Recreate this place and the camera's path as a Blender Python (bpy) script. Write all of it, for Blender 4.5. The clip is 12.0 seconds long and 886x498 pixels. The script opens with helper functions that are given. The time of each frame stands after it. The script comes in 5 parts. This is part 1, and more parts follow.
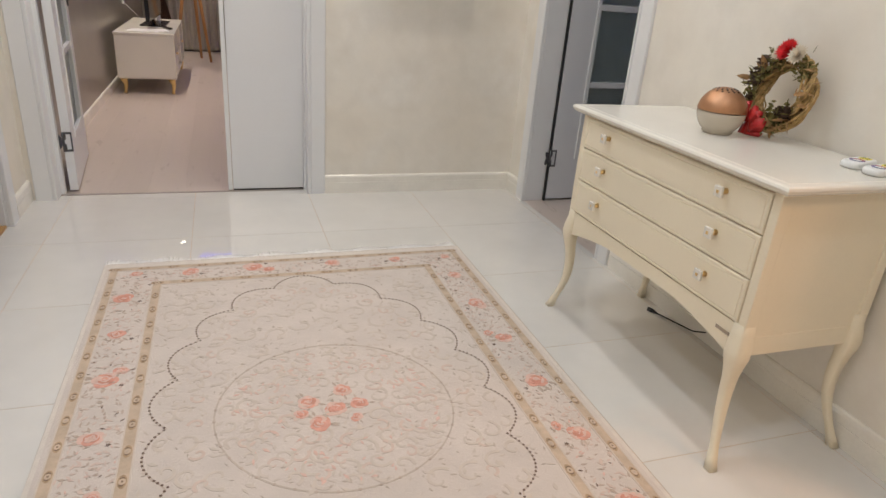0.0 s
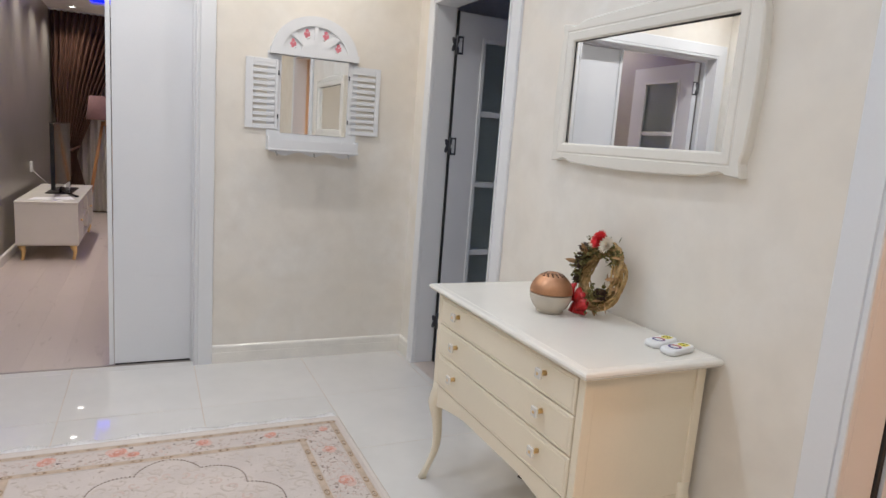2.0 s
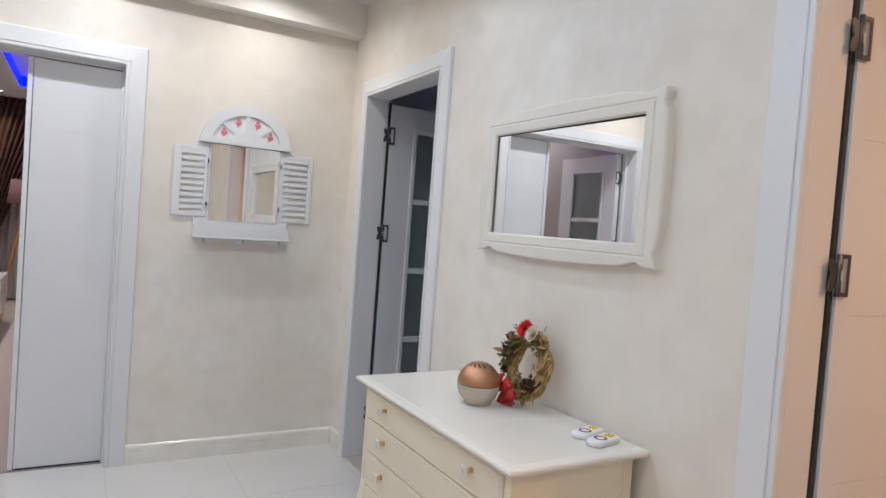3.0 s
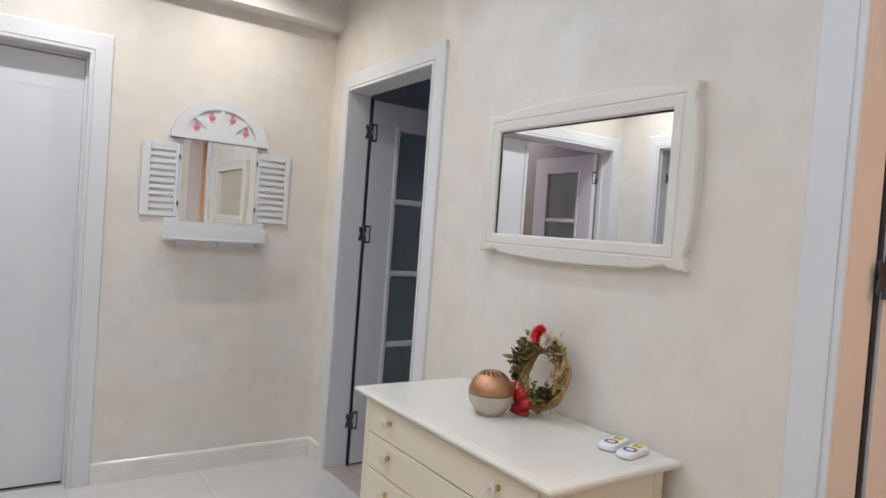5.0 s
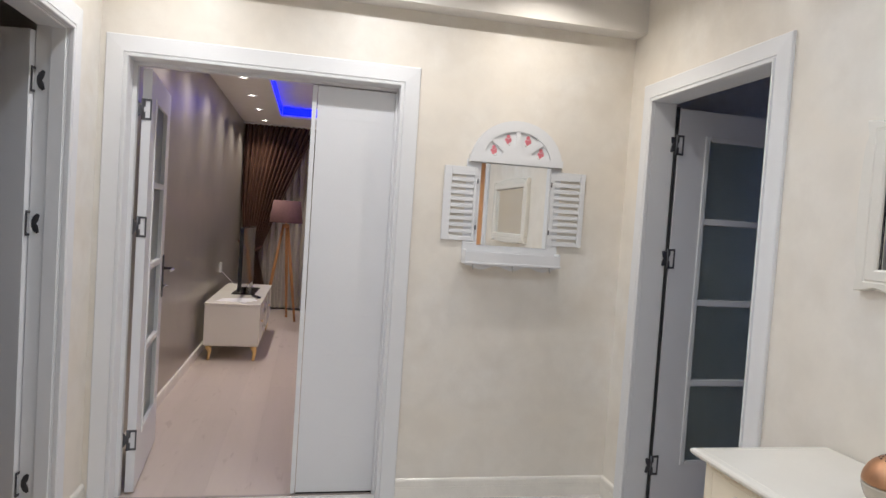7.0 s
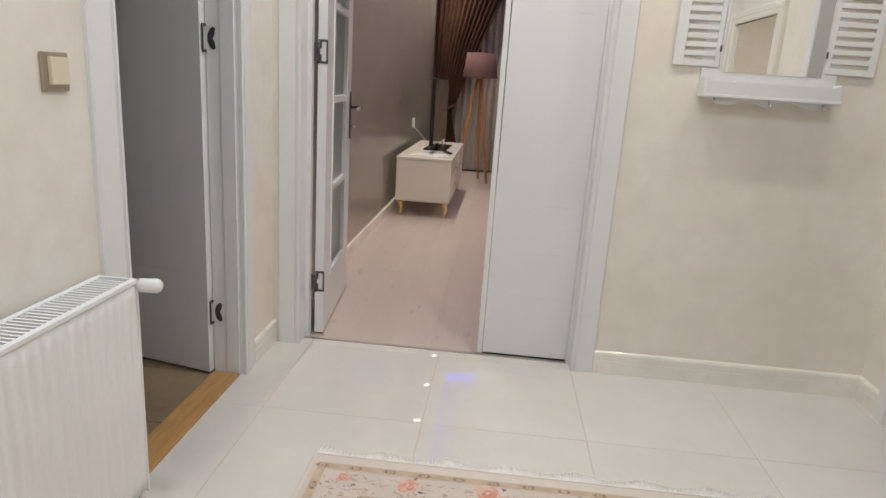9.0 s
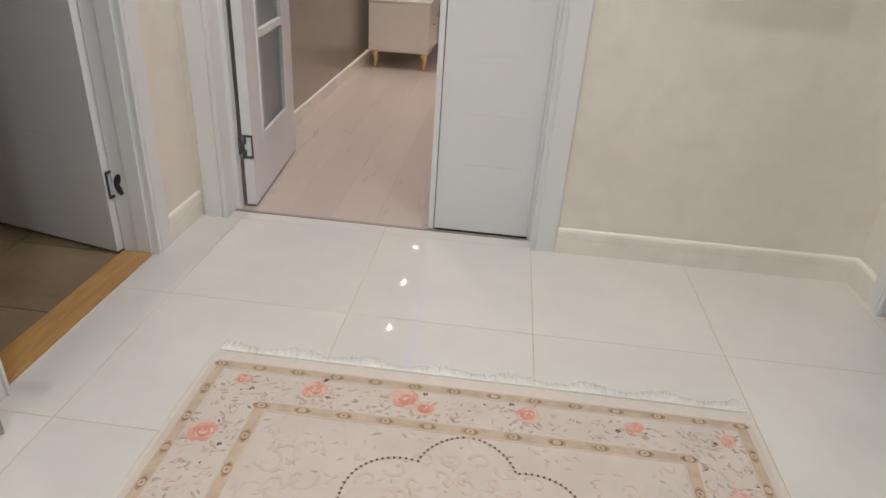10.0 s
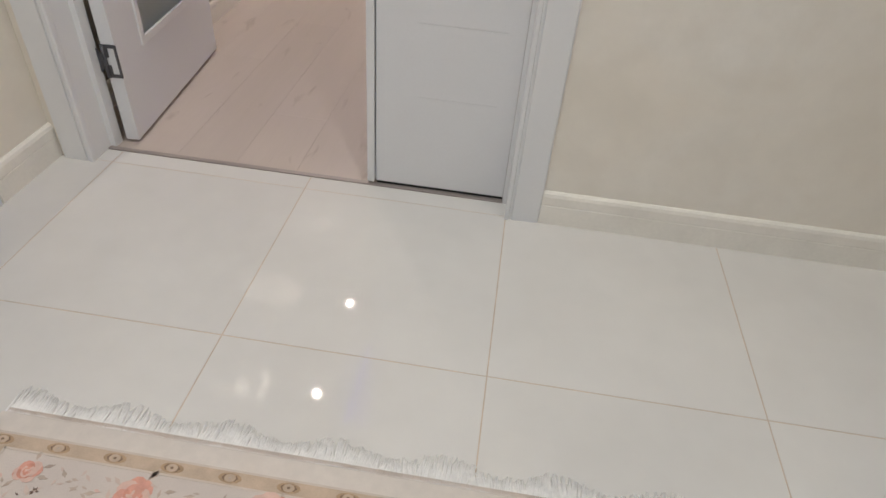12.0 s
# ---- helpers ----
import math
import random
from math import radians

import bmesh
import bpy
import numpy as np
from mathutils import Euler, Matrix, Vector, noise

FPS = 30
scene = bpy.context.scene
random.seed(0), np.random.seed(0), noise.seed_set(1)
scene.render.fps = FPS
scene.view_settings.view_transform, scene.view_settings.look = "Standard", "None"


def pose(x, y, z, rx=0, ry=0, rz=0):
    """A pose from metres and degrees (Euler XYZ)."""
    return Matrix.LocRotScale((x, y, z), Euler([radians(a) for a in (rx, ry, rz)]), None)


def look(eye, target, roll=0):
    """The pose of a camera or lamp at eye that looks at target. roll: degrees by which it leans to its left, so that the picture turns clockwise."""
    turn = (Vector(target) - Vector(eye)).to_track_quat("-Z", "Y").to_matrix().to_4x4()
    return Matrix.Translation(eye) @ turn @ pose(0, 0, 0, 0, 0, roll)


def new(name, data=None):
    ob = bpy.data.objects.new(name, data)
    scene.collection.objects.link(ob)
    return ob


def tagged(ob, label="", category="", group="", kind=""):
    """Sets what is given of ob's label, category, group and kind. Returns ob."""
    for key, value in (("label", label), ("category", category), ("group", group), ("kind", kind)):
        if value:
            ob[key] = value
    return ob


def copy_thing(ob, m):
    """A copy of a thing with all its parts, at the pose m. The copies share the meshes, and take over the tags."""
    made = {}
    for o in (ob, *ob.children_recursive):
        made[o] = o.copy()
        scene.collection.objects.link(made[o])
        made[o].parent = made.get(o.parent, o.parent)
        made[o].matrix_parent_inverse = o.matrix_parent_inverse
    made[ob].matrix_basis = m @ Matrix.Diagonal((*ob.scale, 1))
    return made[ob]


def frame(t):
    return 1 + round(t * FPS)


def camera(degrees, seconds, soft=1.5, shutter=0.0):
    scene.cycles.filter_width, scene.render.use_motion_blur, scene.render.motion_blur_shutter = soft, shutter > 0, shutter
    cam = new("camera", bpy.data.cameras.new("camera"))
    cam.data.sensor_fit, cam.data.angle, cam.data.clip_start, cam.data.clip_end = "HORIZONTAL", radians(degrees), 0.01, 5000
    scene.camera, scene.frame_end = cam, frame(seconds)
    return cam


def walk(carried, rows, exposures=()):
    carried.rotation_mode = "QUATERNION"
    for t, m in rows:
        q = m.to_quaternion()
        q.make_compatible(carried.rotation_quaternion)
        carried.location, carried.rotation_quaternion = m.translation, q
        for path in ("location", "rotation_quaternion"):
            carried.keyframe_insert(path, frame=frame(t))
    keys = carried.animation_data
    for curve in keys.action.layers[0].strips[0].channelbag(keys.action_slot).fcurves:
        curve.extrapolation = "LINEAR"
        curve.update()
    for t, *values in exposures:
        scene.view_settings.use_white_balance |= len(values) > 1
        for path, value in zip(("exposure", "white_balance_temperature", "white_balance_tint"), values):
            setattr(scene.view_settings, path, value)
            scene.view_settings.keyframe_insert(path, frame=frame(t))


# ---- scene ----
cam = camera(69.5, 12.0)
PATH = [
    (0, (0.356, 0.464, 1.169), (0.986, 2.198, 0.398), 4.7),
    (0.5, (0.46, 0.363, 1.194), (1.083, 2.092, 0.405), 4.6),
    (1, (0.516, 0.31, 1.251), (1.172, 2.055, 0.528), 4.6),
    (1.5, (0.552, 0.303, 1.308), (1.3, 2.077, 0.766), 4.4),
    (2, (0.561, 0.3, 1.347), (1.398, 2.086, 1.014), 4.3),
    (2.5, (0.584, 0.298, 1.371), (1.5, 2.069, 1.209), 4.2),
    (3, (0.615, 0.293, 1.376), (1.608, 2.028, 1.311), 4.3),
    (3.2, (0.634, 0.303, 1.372), (1.658, 2.021, 1.319), 4.1),
    (4.8, (0.538, 0.443, 1.353), (1.68, 2.084, 1.308), 4.4),
    (5, (0.523, 0.494, 1.364), (1.641, 2.152, 1.311), 4.2),
    (5.5, (0.457, 0.634, 1.384), (1.458, 2.364, 1.313), 4.2),
    (6, (0.363, 0.75, 1.407), (1.213, 2.559, 1.332), 4.1),
    (6.5, (0.335, 0.799, 1.409), (0.972, 2.694, 1.331), 3.9),
    (7, (0.391, 0.805, 1.427), (0.8, 2.761, 1.344), 3.8),
    (7.2, (0.409, 0.81, 1.419), (0.741, 2.78, 1.331), 3.8),
    (8.8, (0.393, 1.2, 1.242), (0.251, 3.151, 0.828), 3.9),
    (9, (0.39, 1.283, 1.222), (0.24, 3.212, 0.713), 3.8),
    (9.5, (0.506, 1.521, 1.182), (0.355, 3.373, 0.443), 3.5),
    (10, (0.619, 1.675, 1.166), (0.481, 3.442, 0.239), 4.0),
    (10.5, (0.614, 1.859, 1.141), (0.494, 3.562, 0.099), 4.5),
    (11, (0.597, 2.084, 1.128), (0.489, 3.729, -0.004), 4.7),
    (11.5, (0.67, 2.277, 1.105), (0.56, 3.853, -0.121), 4.5),
    (12, (0.754, 2.468, 1.091), (0.615, 4.008, -0.177), 4.9),
]
EXPOSURES = [(0.0, 0.04, 6340, 11), (1.0, 0.05, 6220, 11), (2.2, 0.0, 5760, 12), (3.2, -0.05, 5640, 12), (5.5, -0.09, 5800, 12), (7.2, -0.02, 5960, 11.5), (8.8, 0.08, 6220, 10), (9.5, 0.09, 6250, 9.5), (10.0, 0.03, 6260, 9.5), (11.0, -0.02, 6240, 9.5), (12.0, -0.08, 6140, 9.5)]
walk(cam, [(t, look(eye, target, roll)) for t, eye, target, roll in PATH], EXPOSURES)

# ---- plan, metres ----
WEST, EAST, NORTH, SOUTH, CEIL = -0.583, 2.03, 3.985, -1.6, 2.65
L_WEST, L_EAST, L_NORTH = -0.600, 3.2, 10.45

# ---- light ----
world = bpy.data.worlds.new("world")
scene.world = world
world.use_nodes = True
# blue sky, reaching indoors only through the unseen bedroom opening
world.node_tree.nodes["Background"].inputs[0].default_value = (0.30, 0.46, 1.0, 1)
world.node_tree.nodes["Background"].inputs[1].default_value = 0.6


def lamp(x, y, z, watts, size=0.055, colour=(1, 0.965, 0.92), spread=160):
    data = bpy.data.lights.new("lamp", "AREA")
    data.shape, data.size, data.energy, data.color, data.spread = "DISK", size, watts, colour, radians(spread)
    ob = new("lamp", data)
    ob.location = (x, y, z)
    return ob


HALL_SPOTS = [(x, y) for y in (3.55, 2.25, 0.95, -0.4) for x in (-0.2, 0.66, 1.45)]
for sx, sy in HALL_SPOTS:
    lamp(sx, sy, CEIL - 0.03, {3.55: 5.0, 2.25: 4.3, 0.95: 3.3, -0.4: 3.2}[sy] * ({-0.2: 1.2, 0.66: 1.05, 1.45: 0.75}[sx] if 0 < sy < 3 else 1), colour=((1, 0.90, 0.76) if sx > 1 else (1, 0.955, 0.88)) if sy > 3 else (1, 0.86, 0.68) if sy < 0 else (0.84, 0.92, 1.0))
LIVING_SPOTS = [(-0.30, 5.19 + 0.93 * i) for i in range(6)] + [(2.75, 5.22 + 0.94 * i) for i in range(6)]
for sx, sy in LIVING_SPOTS:
    lamp(sx, sy, CEIL - 0.03, 5.2, 0.036, (1, 0.875, 0.72), 120)
lamp(2.85, 0.05, CEIL - 0.1, 24.0, 0.6, (1, 0.54, 0.25))

# ---- materials ----


def rgba(c):
    return (*c, 1)


def material(name, colour, rough=0.5, metal=0.0, vary=0.06, scale=8.0, fine=120.0, bump=0.0, bump_scale=200.0, coat=0.0, island=0.0, stretch=(1, 1, 1), tint=None, emit=0.0):
    """Colour that wanders at two scales, with a fine relief."""
    m = bpy.data.materials.new(name)
    m.use_nodes = True
    n, l = m.node_tree.nodes, m.node_tree.links
    b = n["Principled BSDF"]
    b.inputs["Roughness"].default_value, b.inputs["Metallic"].default_value = rough, metal
    b.inputs["Coat Weight"].default_value = coat
    if emit:
        b.inputs["Emission Color"].default_value = rgba(colour)
        b.inputs["Emission Strength"].default_value = emit
    geo = n.new("ShaderNodeNewGeometry")
    mp = n.new("ShaderNodeMapping")
    mp.inputs["Scale"].default_value = stretch
    l.new(geo.outputs["Position"], mp.inputs["Vector"])
    big, small = n.new("ShaderNodeTexNoise"), n.new("ShaderNodeTexNoise")
    big.inputs["Scale"].default_value, small.inputs["Scale"].default_value = scale, fine
    big.inputs["Detail"].default_value, small.inputs["Detail"].default_value = 5, 3
    for t in (big, small):
        l.new(mp.outputs[0], t.inputs["Vector"])
    add = n.new("ShaderNodeMath")
    add.operation = "MULTIPLY_ADD"
    l.new(small.outputs["Fac"], add.inputs[0])
    add.inputs[1].default_value = 0.35
    l.new(big.outputs["Fac"], add.inputs[2])
    ramp = n.new("ShaderNodeMapRange")
    ramp.inputs["From Min"].default_value, ramp.inputs["From Max"].default_value = 0.4, 0.95
    l.new(add.outputs[0], ramp.inputs["Value"])
    mix = n.new("ShaderNodeMix")
    mix.data_type = "RGBA"
    other = tint or tuple(c * (1 - 2 * vary) for c in colour)
    mix.inputs["A"].default_value, mix.inputs["B"].default_value = rgba(other), rgba(tuple(min(1, c * (1 + vary)) for c in colour))
    l.new(ramp.outputs["Result"], mix.inputs["Factor"])
    out = mix.outputs["Result"]
    if island:
        info = n.new("ShaderNodeObjectInfo")
        hsv = n.new("ShaderNodeHueSaturation")
        mr = n.new("ShaderNodeMapRange")
        mr.inputs["To Min"].default_value, mr.inputs["To Max"].default_value = 1 - island, 1 + island
        l.new(info.outputs["Random"], mr.inputs["Value"])
        l.new(mr.outputs["Result"], hsv.inputs["Value"])
        l.new(out, hsv.inputs["Color"])
        out = hsv.outputs["Color"]
    l.new(out, b.inputs["Base Color"])
    rr = n.new("ShaderNodeMapRange")
    rr.inputs["To Min"].default_value, rr.inputs["To Max"].default_value = rough * 0.85, min(1, rough * 1.15)
    l.new(big.outputs["Fac"], rr.inputs["Value"])
    l.new(rr.outputs["Result"], b.inputs["Roughness"])
    if bump:
        tex, bp = n.new("ShaderNodeTexNoise"), n.new("ShaderNodeBump")
        tex.inputs["Scale"].default_value, tex.inputs["Detail"].default_value = bump_scale, 4
        l.new(mp.outputs[0], tex.inputs["Vector"])
        l.new(tex.outputs["Fac"], bp.inputs["Height"])
        bp.inputs["Strength"].default_value, bp.inputs["Distance"].default_value = bump, 0.004
        l.new(bp.outputs["Normal"], b.inputs["Normal"])
    return m


def glass(name, colour, rough, transmit=1.0):
    m = material(name, colour, rough, vary=0.02)
    m.node_tree.nodes["Principled BSDF"].inputs["Transmission Weight"].default_value = transmit
    return m


def pearl_stucco(name, cool, warm, deep):
    """Trowelled pearl plaster: drifting patches of cool and warm cream, short trowel strokes, satin gloss that comes and goes."""
    m = material(name, cool, 0.4, vary=0.03, scale=14.0, fine=60.0, bump=0.10, bump_scale=22.0)
    n, l = m.node_tree.nodes, m.node_tree.links
    b = n["Principled BSDF"]
    base = b.inputs["Base Color"].links[0].from_socket
    geo = n.new("ShaderNodeNewGeometry")
    shades = []
    for scale, detail, warp, lo, hi in ((1.7, 5, 0.3, 0.36, 0.66), (6.5, 8, 0.25, 0.44, 0.70)):
        t, r = n.new("ShaderNodeTexNoise"), n.new("ShaderNodeMapRange")
        t.inputs["Scale"].default_value, t.inputs["Detail"].default_value, t.inputs["Distortion"].default_value = scale, detail, warp
        l.new(geo.outputs["Position"], t.inputs["Vector"])
        r.inputs["From Min"].default_value, r.inputs["From Max"].default_value = lo, hi
        l.new(t.outputs["Fac"], r.inputs["Value"])
        shades.append(r.outputs["Result"])
    out = base
    for fac, colour, most in ((shades[0], warm, 0.85), (shades[1], deep, 0.65)):
        k, mix = n.new("ShaderNodeMath"), n.new("ShaderNodeMix")
        k.operation, k.inputs[1].default_value = "MULTIPLY", most
        l.new(fac, k.inputs[0])
        mix.data_type = "RGBA"
        l.new(k.outputs[0], mix.inputs["Factor"])
        l.new(out, mix.inputs["A"])
        mix.inputs["B"].default_value = rgba(colour)
        out = mix.outputs["Result"]
    l.new(out, b.inputs["Base Color"])
    rr = n.new("ShaderNodeMapRange")
    rr.inputs["To Min"].default_value, rr.inputs["To Max"].default_value = 0.36, 0.52
    l.new(shades[1], rr.inputs["Value"])
    l.new(rr.outputs["Result"], b.inputs["Roughness"])
    return m


def knotted_laminate(name, colour, knot):
    """Pale plank grain with short darker streaks along the boards."""
    m = material(name, colour, 0.34, vary=0.03, scale=1.6, fine=12.0, island=0.035, stretch=(7, 0.7, 7))
    n, l = m.node_tree.nodes, m.node_tree.links
    b = n["Principled BSDF"]
    base = b.inputs["Base Color"].links[0].from_socket
    geo, mp, t, r, mix = n.new("ShaderNodeNewGeometry"), n.new("ShaderNodeMapping"), n.new("ShaderNodeTexNoise"), n.new("ShaderNodeMapRange"), n.new("ShaderNodeMix")
    mp.inputs["Scale"].default_value = (16, 3.4, 16)
    l.new(geo.outputs["Position"], mp.inputs["Vector"])
    l.new(mp.outputs[0], t.inputs["Vector"])
    t.inputs["Scale"].default_value, t.inputs["Detail"].default_value, t.inputs["Distortion"].default_value = 1.0, 5, 0.9
    r.inputs["From Min"].default_value, r.inputs["From Max"].default_value, r.inputs["To Max"].default_value = 0.63, 0.76, 0.8
    l.new(t.outputs["Fac"], r.inputs["Value"])
    mix.data_type = "RGBA"
    l.new(r.outputs["Result"], mix.inputs["Factor"])
    l.new(base, mix.inputs["A"])
    mix.inputs["B"].default_value = rgba(knot)
    l.new(mix.outputs["Result"], b.inputs["Base Color"])
    return m


M_WALL = pearl_stucco("pearl_ivory_stucco", (0.85, 0.815, 0.75), (0.835, 0.765, 0.655), (0.765, 0.71, 0.62))
M_CEIL = material("ceiling_white", (0.80, 0.77, 0.72), 0.8, vary=0.02)
M_WHITE = material("white_lacquer", (0.80, 0.80, 0.80), 0.37, vary=0.015, scale=3.0, bump=0.02, bump_scale=90.0)
M_DOOR = material("white_door_foil", (0.78, 0.78, 0.79), 0.38, vary=0.02, scale=2.0, bump=0.04, bump_scale=120.0)
M_GROOVE = material("groove_shadow_gap", (0.62, 0.62, 0.62), 0.6, vary=0.03)
M_SKIRT = material("cream_marble_skirting", (0.90, 0.86, 0.78), 0.2, vary=0.05, scale=6.0)
M_TILE = material("polished_ivory_tile", (0.725, 0.70, 0.66), 0.022, vary=0.03, scale=3.0, fine=14.0, island=0.02, coat=0.3)
M_GROUT = material("beige_grout", (0.62, 0.49, 0.37), 0.8, vary=0.12, scale=20.0)
M_LAM = knotted_laminate("pale_laminate", (0.555, 0.475, 0.42), (0.36, 0.285, 0.24))
M_LAMGAP = material("laminate_gap", (0.44, 0.36, 0.32), 0.7)
M_TAUPE = material("satin_taupe_wallpaper", (0.47, 0.435, 0.385), 0.33, 0.5, vary=0.06, scale=4.0, fine=60.0, bump=0.05, bump_scale=60.0)
M_CREAM = material("cream_lacquer", (0.88, 0.79, 0.61), 0.36, vary=0.02, scale=4.0, bump=0.02, bump_scale=80.0)
M_CREAMTOP = material("cream_white_lacquer", (0.82, 0.78, 0.695), 0.22, vary=0.02, scale=4.0)
M_GOLD = material("brushed_gold", (0.83, 0.60, 0.28), 0.3, 1.0, vary=0.05, scale=30.0)
M_COPPER = material("copper_satin", (0.52, 0.28, 0.155), 0.4, 0.85, vary=0.08, scale=20.0)
M_CHROME = material("chrome", (0.8, 0.8, 0.8), 0.15, 1.0, vary=0.02)
M_HINGE = material("dark_steel", (0.13, 0.13, 0.14), 0.4, 0.7, vary=0.1, scale=30.0)
M_HINGE2 = material("brushed_grey_strip", (0.42, 0.37, 0.34), 0.4, 0.5, vary=0.05)
# near black: shade in door gaps, also mirror edge lines and washroom joints
M_DARK = material("gap_shade_and_dark_line", (0.03, 0.03, 0.03), 0.7)
M_BLACK = material("black_plastic", (0.02, 0.02, 0.022), 0.2, vary=0.1)
M_SCREEN = material("black_screen", (0.01, 0.01, 0.012), 0.08)
M_OAK = material("oak_threshold", (0.50, 0.28, 0.10), 0.4, vary=0.12, scale=6.0, fine=40.0, stretch=(12, 1.5, 12))
M_BROWNTILE = material("brown_stone_tile", (0.30, 0.215, 0.13), 0.37, vary=0.15, scale=5.0, fine=30.0, island=0.05)
M_LEGWOOD = material("honey_beech", (0.55, 0.27, 0.10), 0.42, vary=0.1, scale=10.0, stretch=(8, 8, 1))
M_SHADE = material("mauve_linen", (0.20, 0.105, 0.10), 0.9, vary=0.08, scale=30.0, fine=300.0, bump=0.2, bump_scale=500.0)
M_CURTAIN = material("brown_satin", (0.125, 0.064, 0.042), 0.34, vary=0.2, scale=10.0, fine=90.0, bump=0.1, bump_scale=200.0)
M_SHEER = material("sheer_voile", (0.46, 0.42, 0.36), 0.9, vary=0.05, scale=20.0)
M_BLUE = material("blue_velvet", (0.06, 0.13, 0.28), 0.8, vary=0.1)
M_IVORY = material("switch_ivory", (0.75, 0.66, 0.50), 0.35, vary=0.02)
M_BRASSPLATE = material("champagne_plate", (0.45, 0.38, 0.30), 0.35, 0.6, vary=0.05)
M_RAD = material("white_radiator_enamel", (0.84, 0.84, 0.84), 0.37, vary=0.02, scale=3.0)
M_MIRROR = material("mirror_silver", (0.93, 0.94, 0.94), 0.015, 1.0, vary=0.003)
M_FROST = glass("frosted_glass", (0.70, 0.78, 0.77), 0.32, 0.85)
M_GLOW = material("warm_diffuser", (1.0, 0.9, 0.75), 0.5, emit=12.0)
M_LED = material("blue_led", (0.01, 0.015, 1.0), 0.5, emit=1.7)
M_BASIN = glass("milky_glass", (0.76, 0.68, 0.56), 0.22, 0.4)
M_PILE = material("ivory_pile", (0.685, 0.605, 0.545), 0.95, vary=0.05, scale=7.0, fine=420.0, bump=0.5, bump_scale=900.0)
M_PILEEDGE = material("pale_rug_edge", (0.74, 0.67, 0.60), 0.95, vary=0.04, scale=40.0, fine=500.0, bump=0.5, bump_scale=700.0)
M_BAND = material("tan_pile", (0.58, 0.45, 0.335), 0.95, vary=0.12, scale=26.0, fine=420.0)
M_TANEDGE = material("brown_tan_pile", (0.46, 0.32, 0.20), 0.95, vary=0.2, scale=60.0, fine=420.0)
M_SCROLL = material("sand_pile", (0.645, 0.56, 0.485), 0.95, vary=0.06, scale=30.0, fine=420.0)
M_LEAFPILE = material("taupe_pile", (0.55, 0.44, 0.36), 0.95, vary=0.15, scale=30.0, fine=420.0)
M_DOT = material("dark_brown_pile", (0.15, 0.095, 0.07), 0.95, vary=0.1, scale=40.0)
M_EYE = material("umber_pile", (0.24, 0.165, 0.115), 0.95, vary=0.15, scale=60.0)
M_SPRIG = material("warm_sand_pile", (0.56, 0.47, 0.39), 0.95, vary=0.1, scale=30.0, fine=420.0)
M_BLUSH = material("blush_pile", (0.67, 0.535, 0.46), 0.95, vary=0.06, scale=40.0, fine=420.0)
M_ROSE1 = material("coral_pile", (0.72, 0.37, 0.285), 0.95, vary=0.1, scale=60.0, fine=420.0)
M_ROSE2 = material("pale_coral_pile", (0.73, 0.51, 0.43), 0.95, vary=0.08, scale=60.0, fine=420.0)
M_ROSE3 = material("deep_coral_pile", (0.66, 0.31, 0.23), 0.95, vary=0.12, scale=60.0, fine=420.0)
M_FRINGE = material("white_cotton", (0.92, 0.90, 0.87), 0.95, vary=0.05, scale=60.0)
M_TWIG = material("straw_twig", (0.50, 0.33, 0.13), 0.8, vary=0.25, scale=60.0)
M_MOSS = material("dry_green_leaf", (0.21, 0.18, 0.055), 0.8, vary=0.3, scale=60.0)
M_DRY = material("dry_tan_leaf", (0.45, 0.26, 0.11), 0.7, vary=0.2, scale=50.0)
M_CONE = material("pine_cone_brown", (0.075, 0.04, 0.022), 0.7, vary=0.2, scale=80.0)
M_RED = material("red_petal", (0.75, 0.02, 0.025), 0.6, vary=0.2, scale=60.0)
M_REDRIB = material("dark_red_ribbon", (0.55, 0.018, 0.018), 0.45, vary=0.2, scale=40.0)
M_CREAMPETAL = material("cream_petal", (0.80, 0.70, 0.55), 0.7, vary=0.08, scale=60.0)
M_REMOTE = material("white_plastic", (0.85, 0.85, 0.84), 0.37, vary=0.01)
M_PINK = material("pink_print", (0.78, 0.24, 0.28), 0.6, vary=0.08, scale=60.0)
# assumed brown, added to warm the light bounced onto the washroom door
M_WASHWALL = material("brown_bounce_wall", (0.23, 0.175, 0.125), 0.4, vary=0.12, scale=5.0, fine=30.0)
# dark grey carries the gloom of the unlit bedroom and washroom ceiling
M_DARKROOM = material("unlit_room_grey", (0.16, 0.15, 0.15), 0.8, vary=0.05)
M_WARMROOM = material("peach_plaster", (0.60, 0.46, 0.34), 0.7, vary=0.05)
COLOURS = {}
for cname, c in (("red", (0.45, 0.04, 0.05)), ("yellow", (0.8, 0.7, 0.05)), ("green", (0.1, 0.5, 0.1)), ("blue", (0.03, 0.04, 0.22)), ("violet", (0.12, 0.03, 0.16)), ("orange", (0.8, 0.3, 0.03))):
    COLOURS[cname] = material(cname + "_print", c, 0.4, vary=0.02)

# ---- mesh tools ----


def thing(name, at=(0, 0, 0), label="", category="", group="", kind=""):
    ob = new(name)
    ob.location = at
    ob.empty_display_size = 0.05
    return tagged(ob, label, category, group, kind)


def origin(ob):
    v = Vector((0, 0, 0))
    while ob is not None:
        v = v + ob.location
        ob = ob.parent
    return v


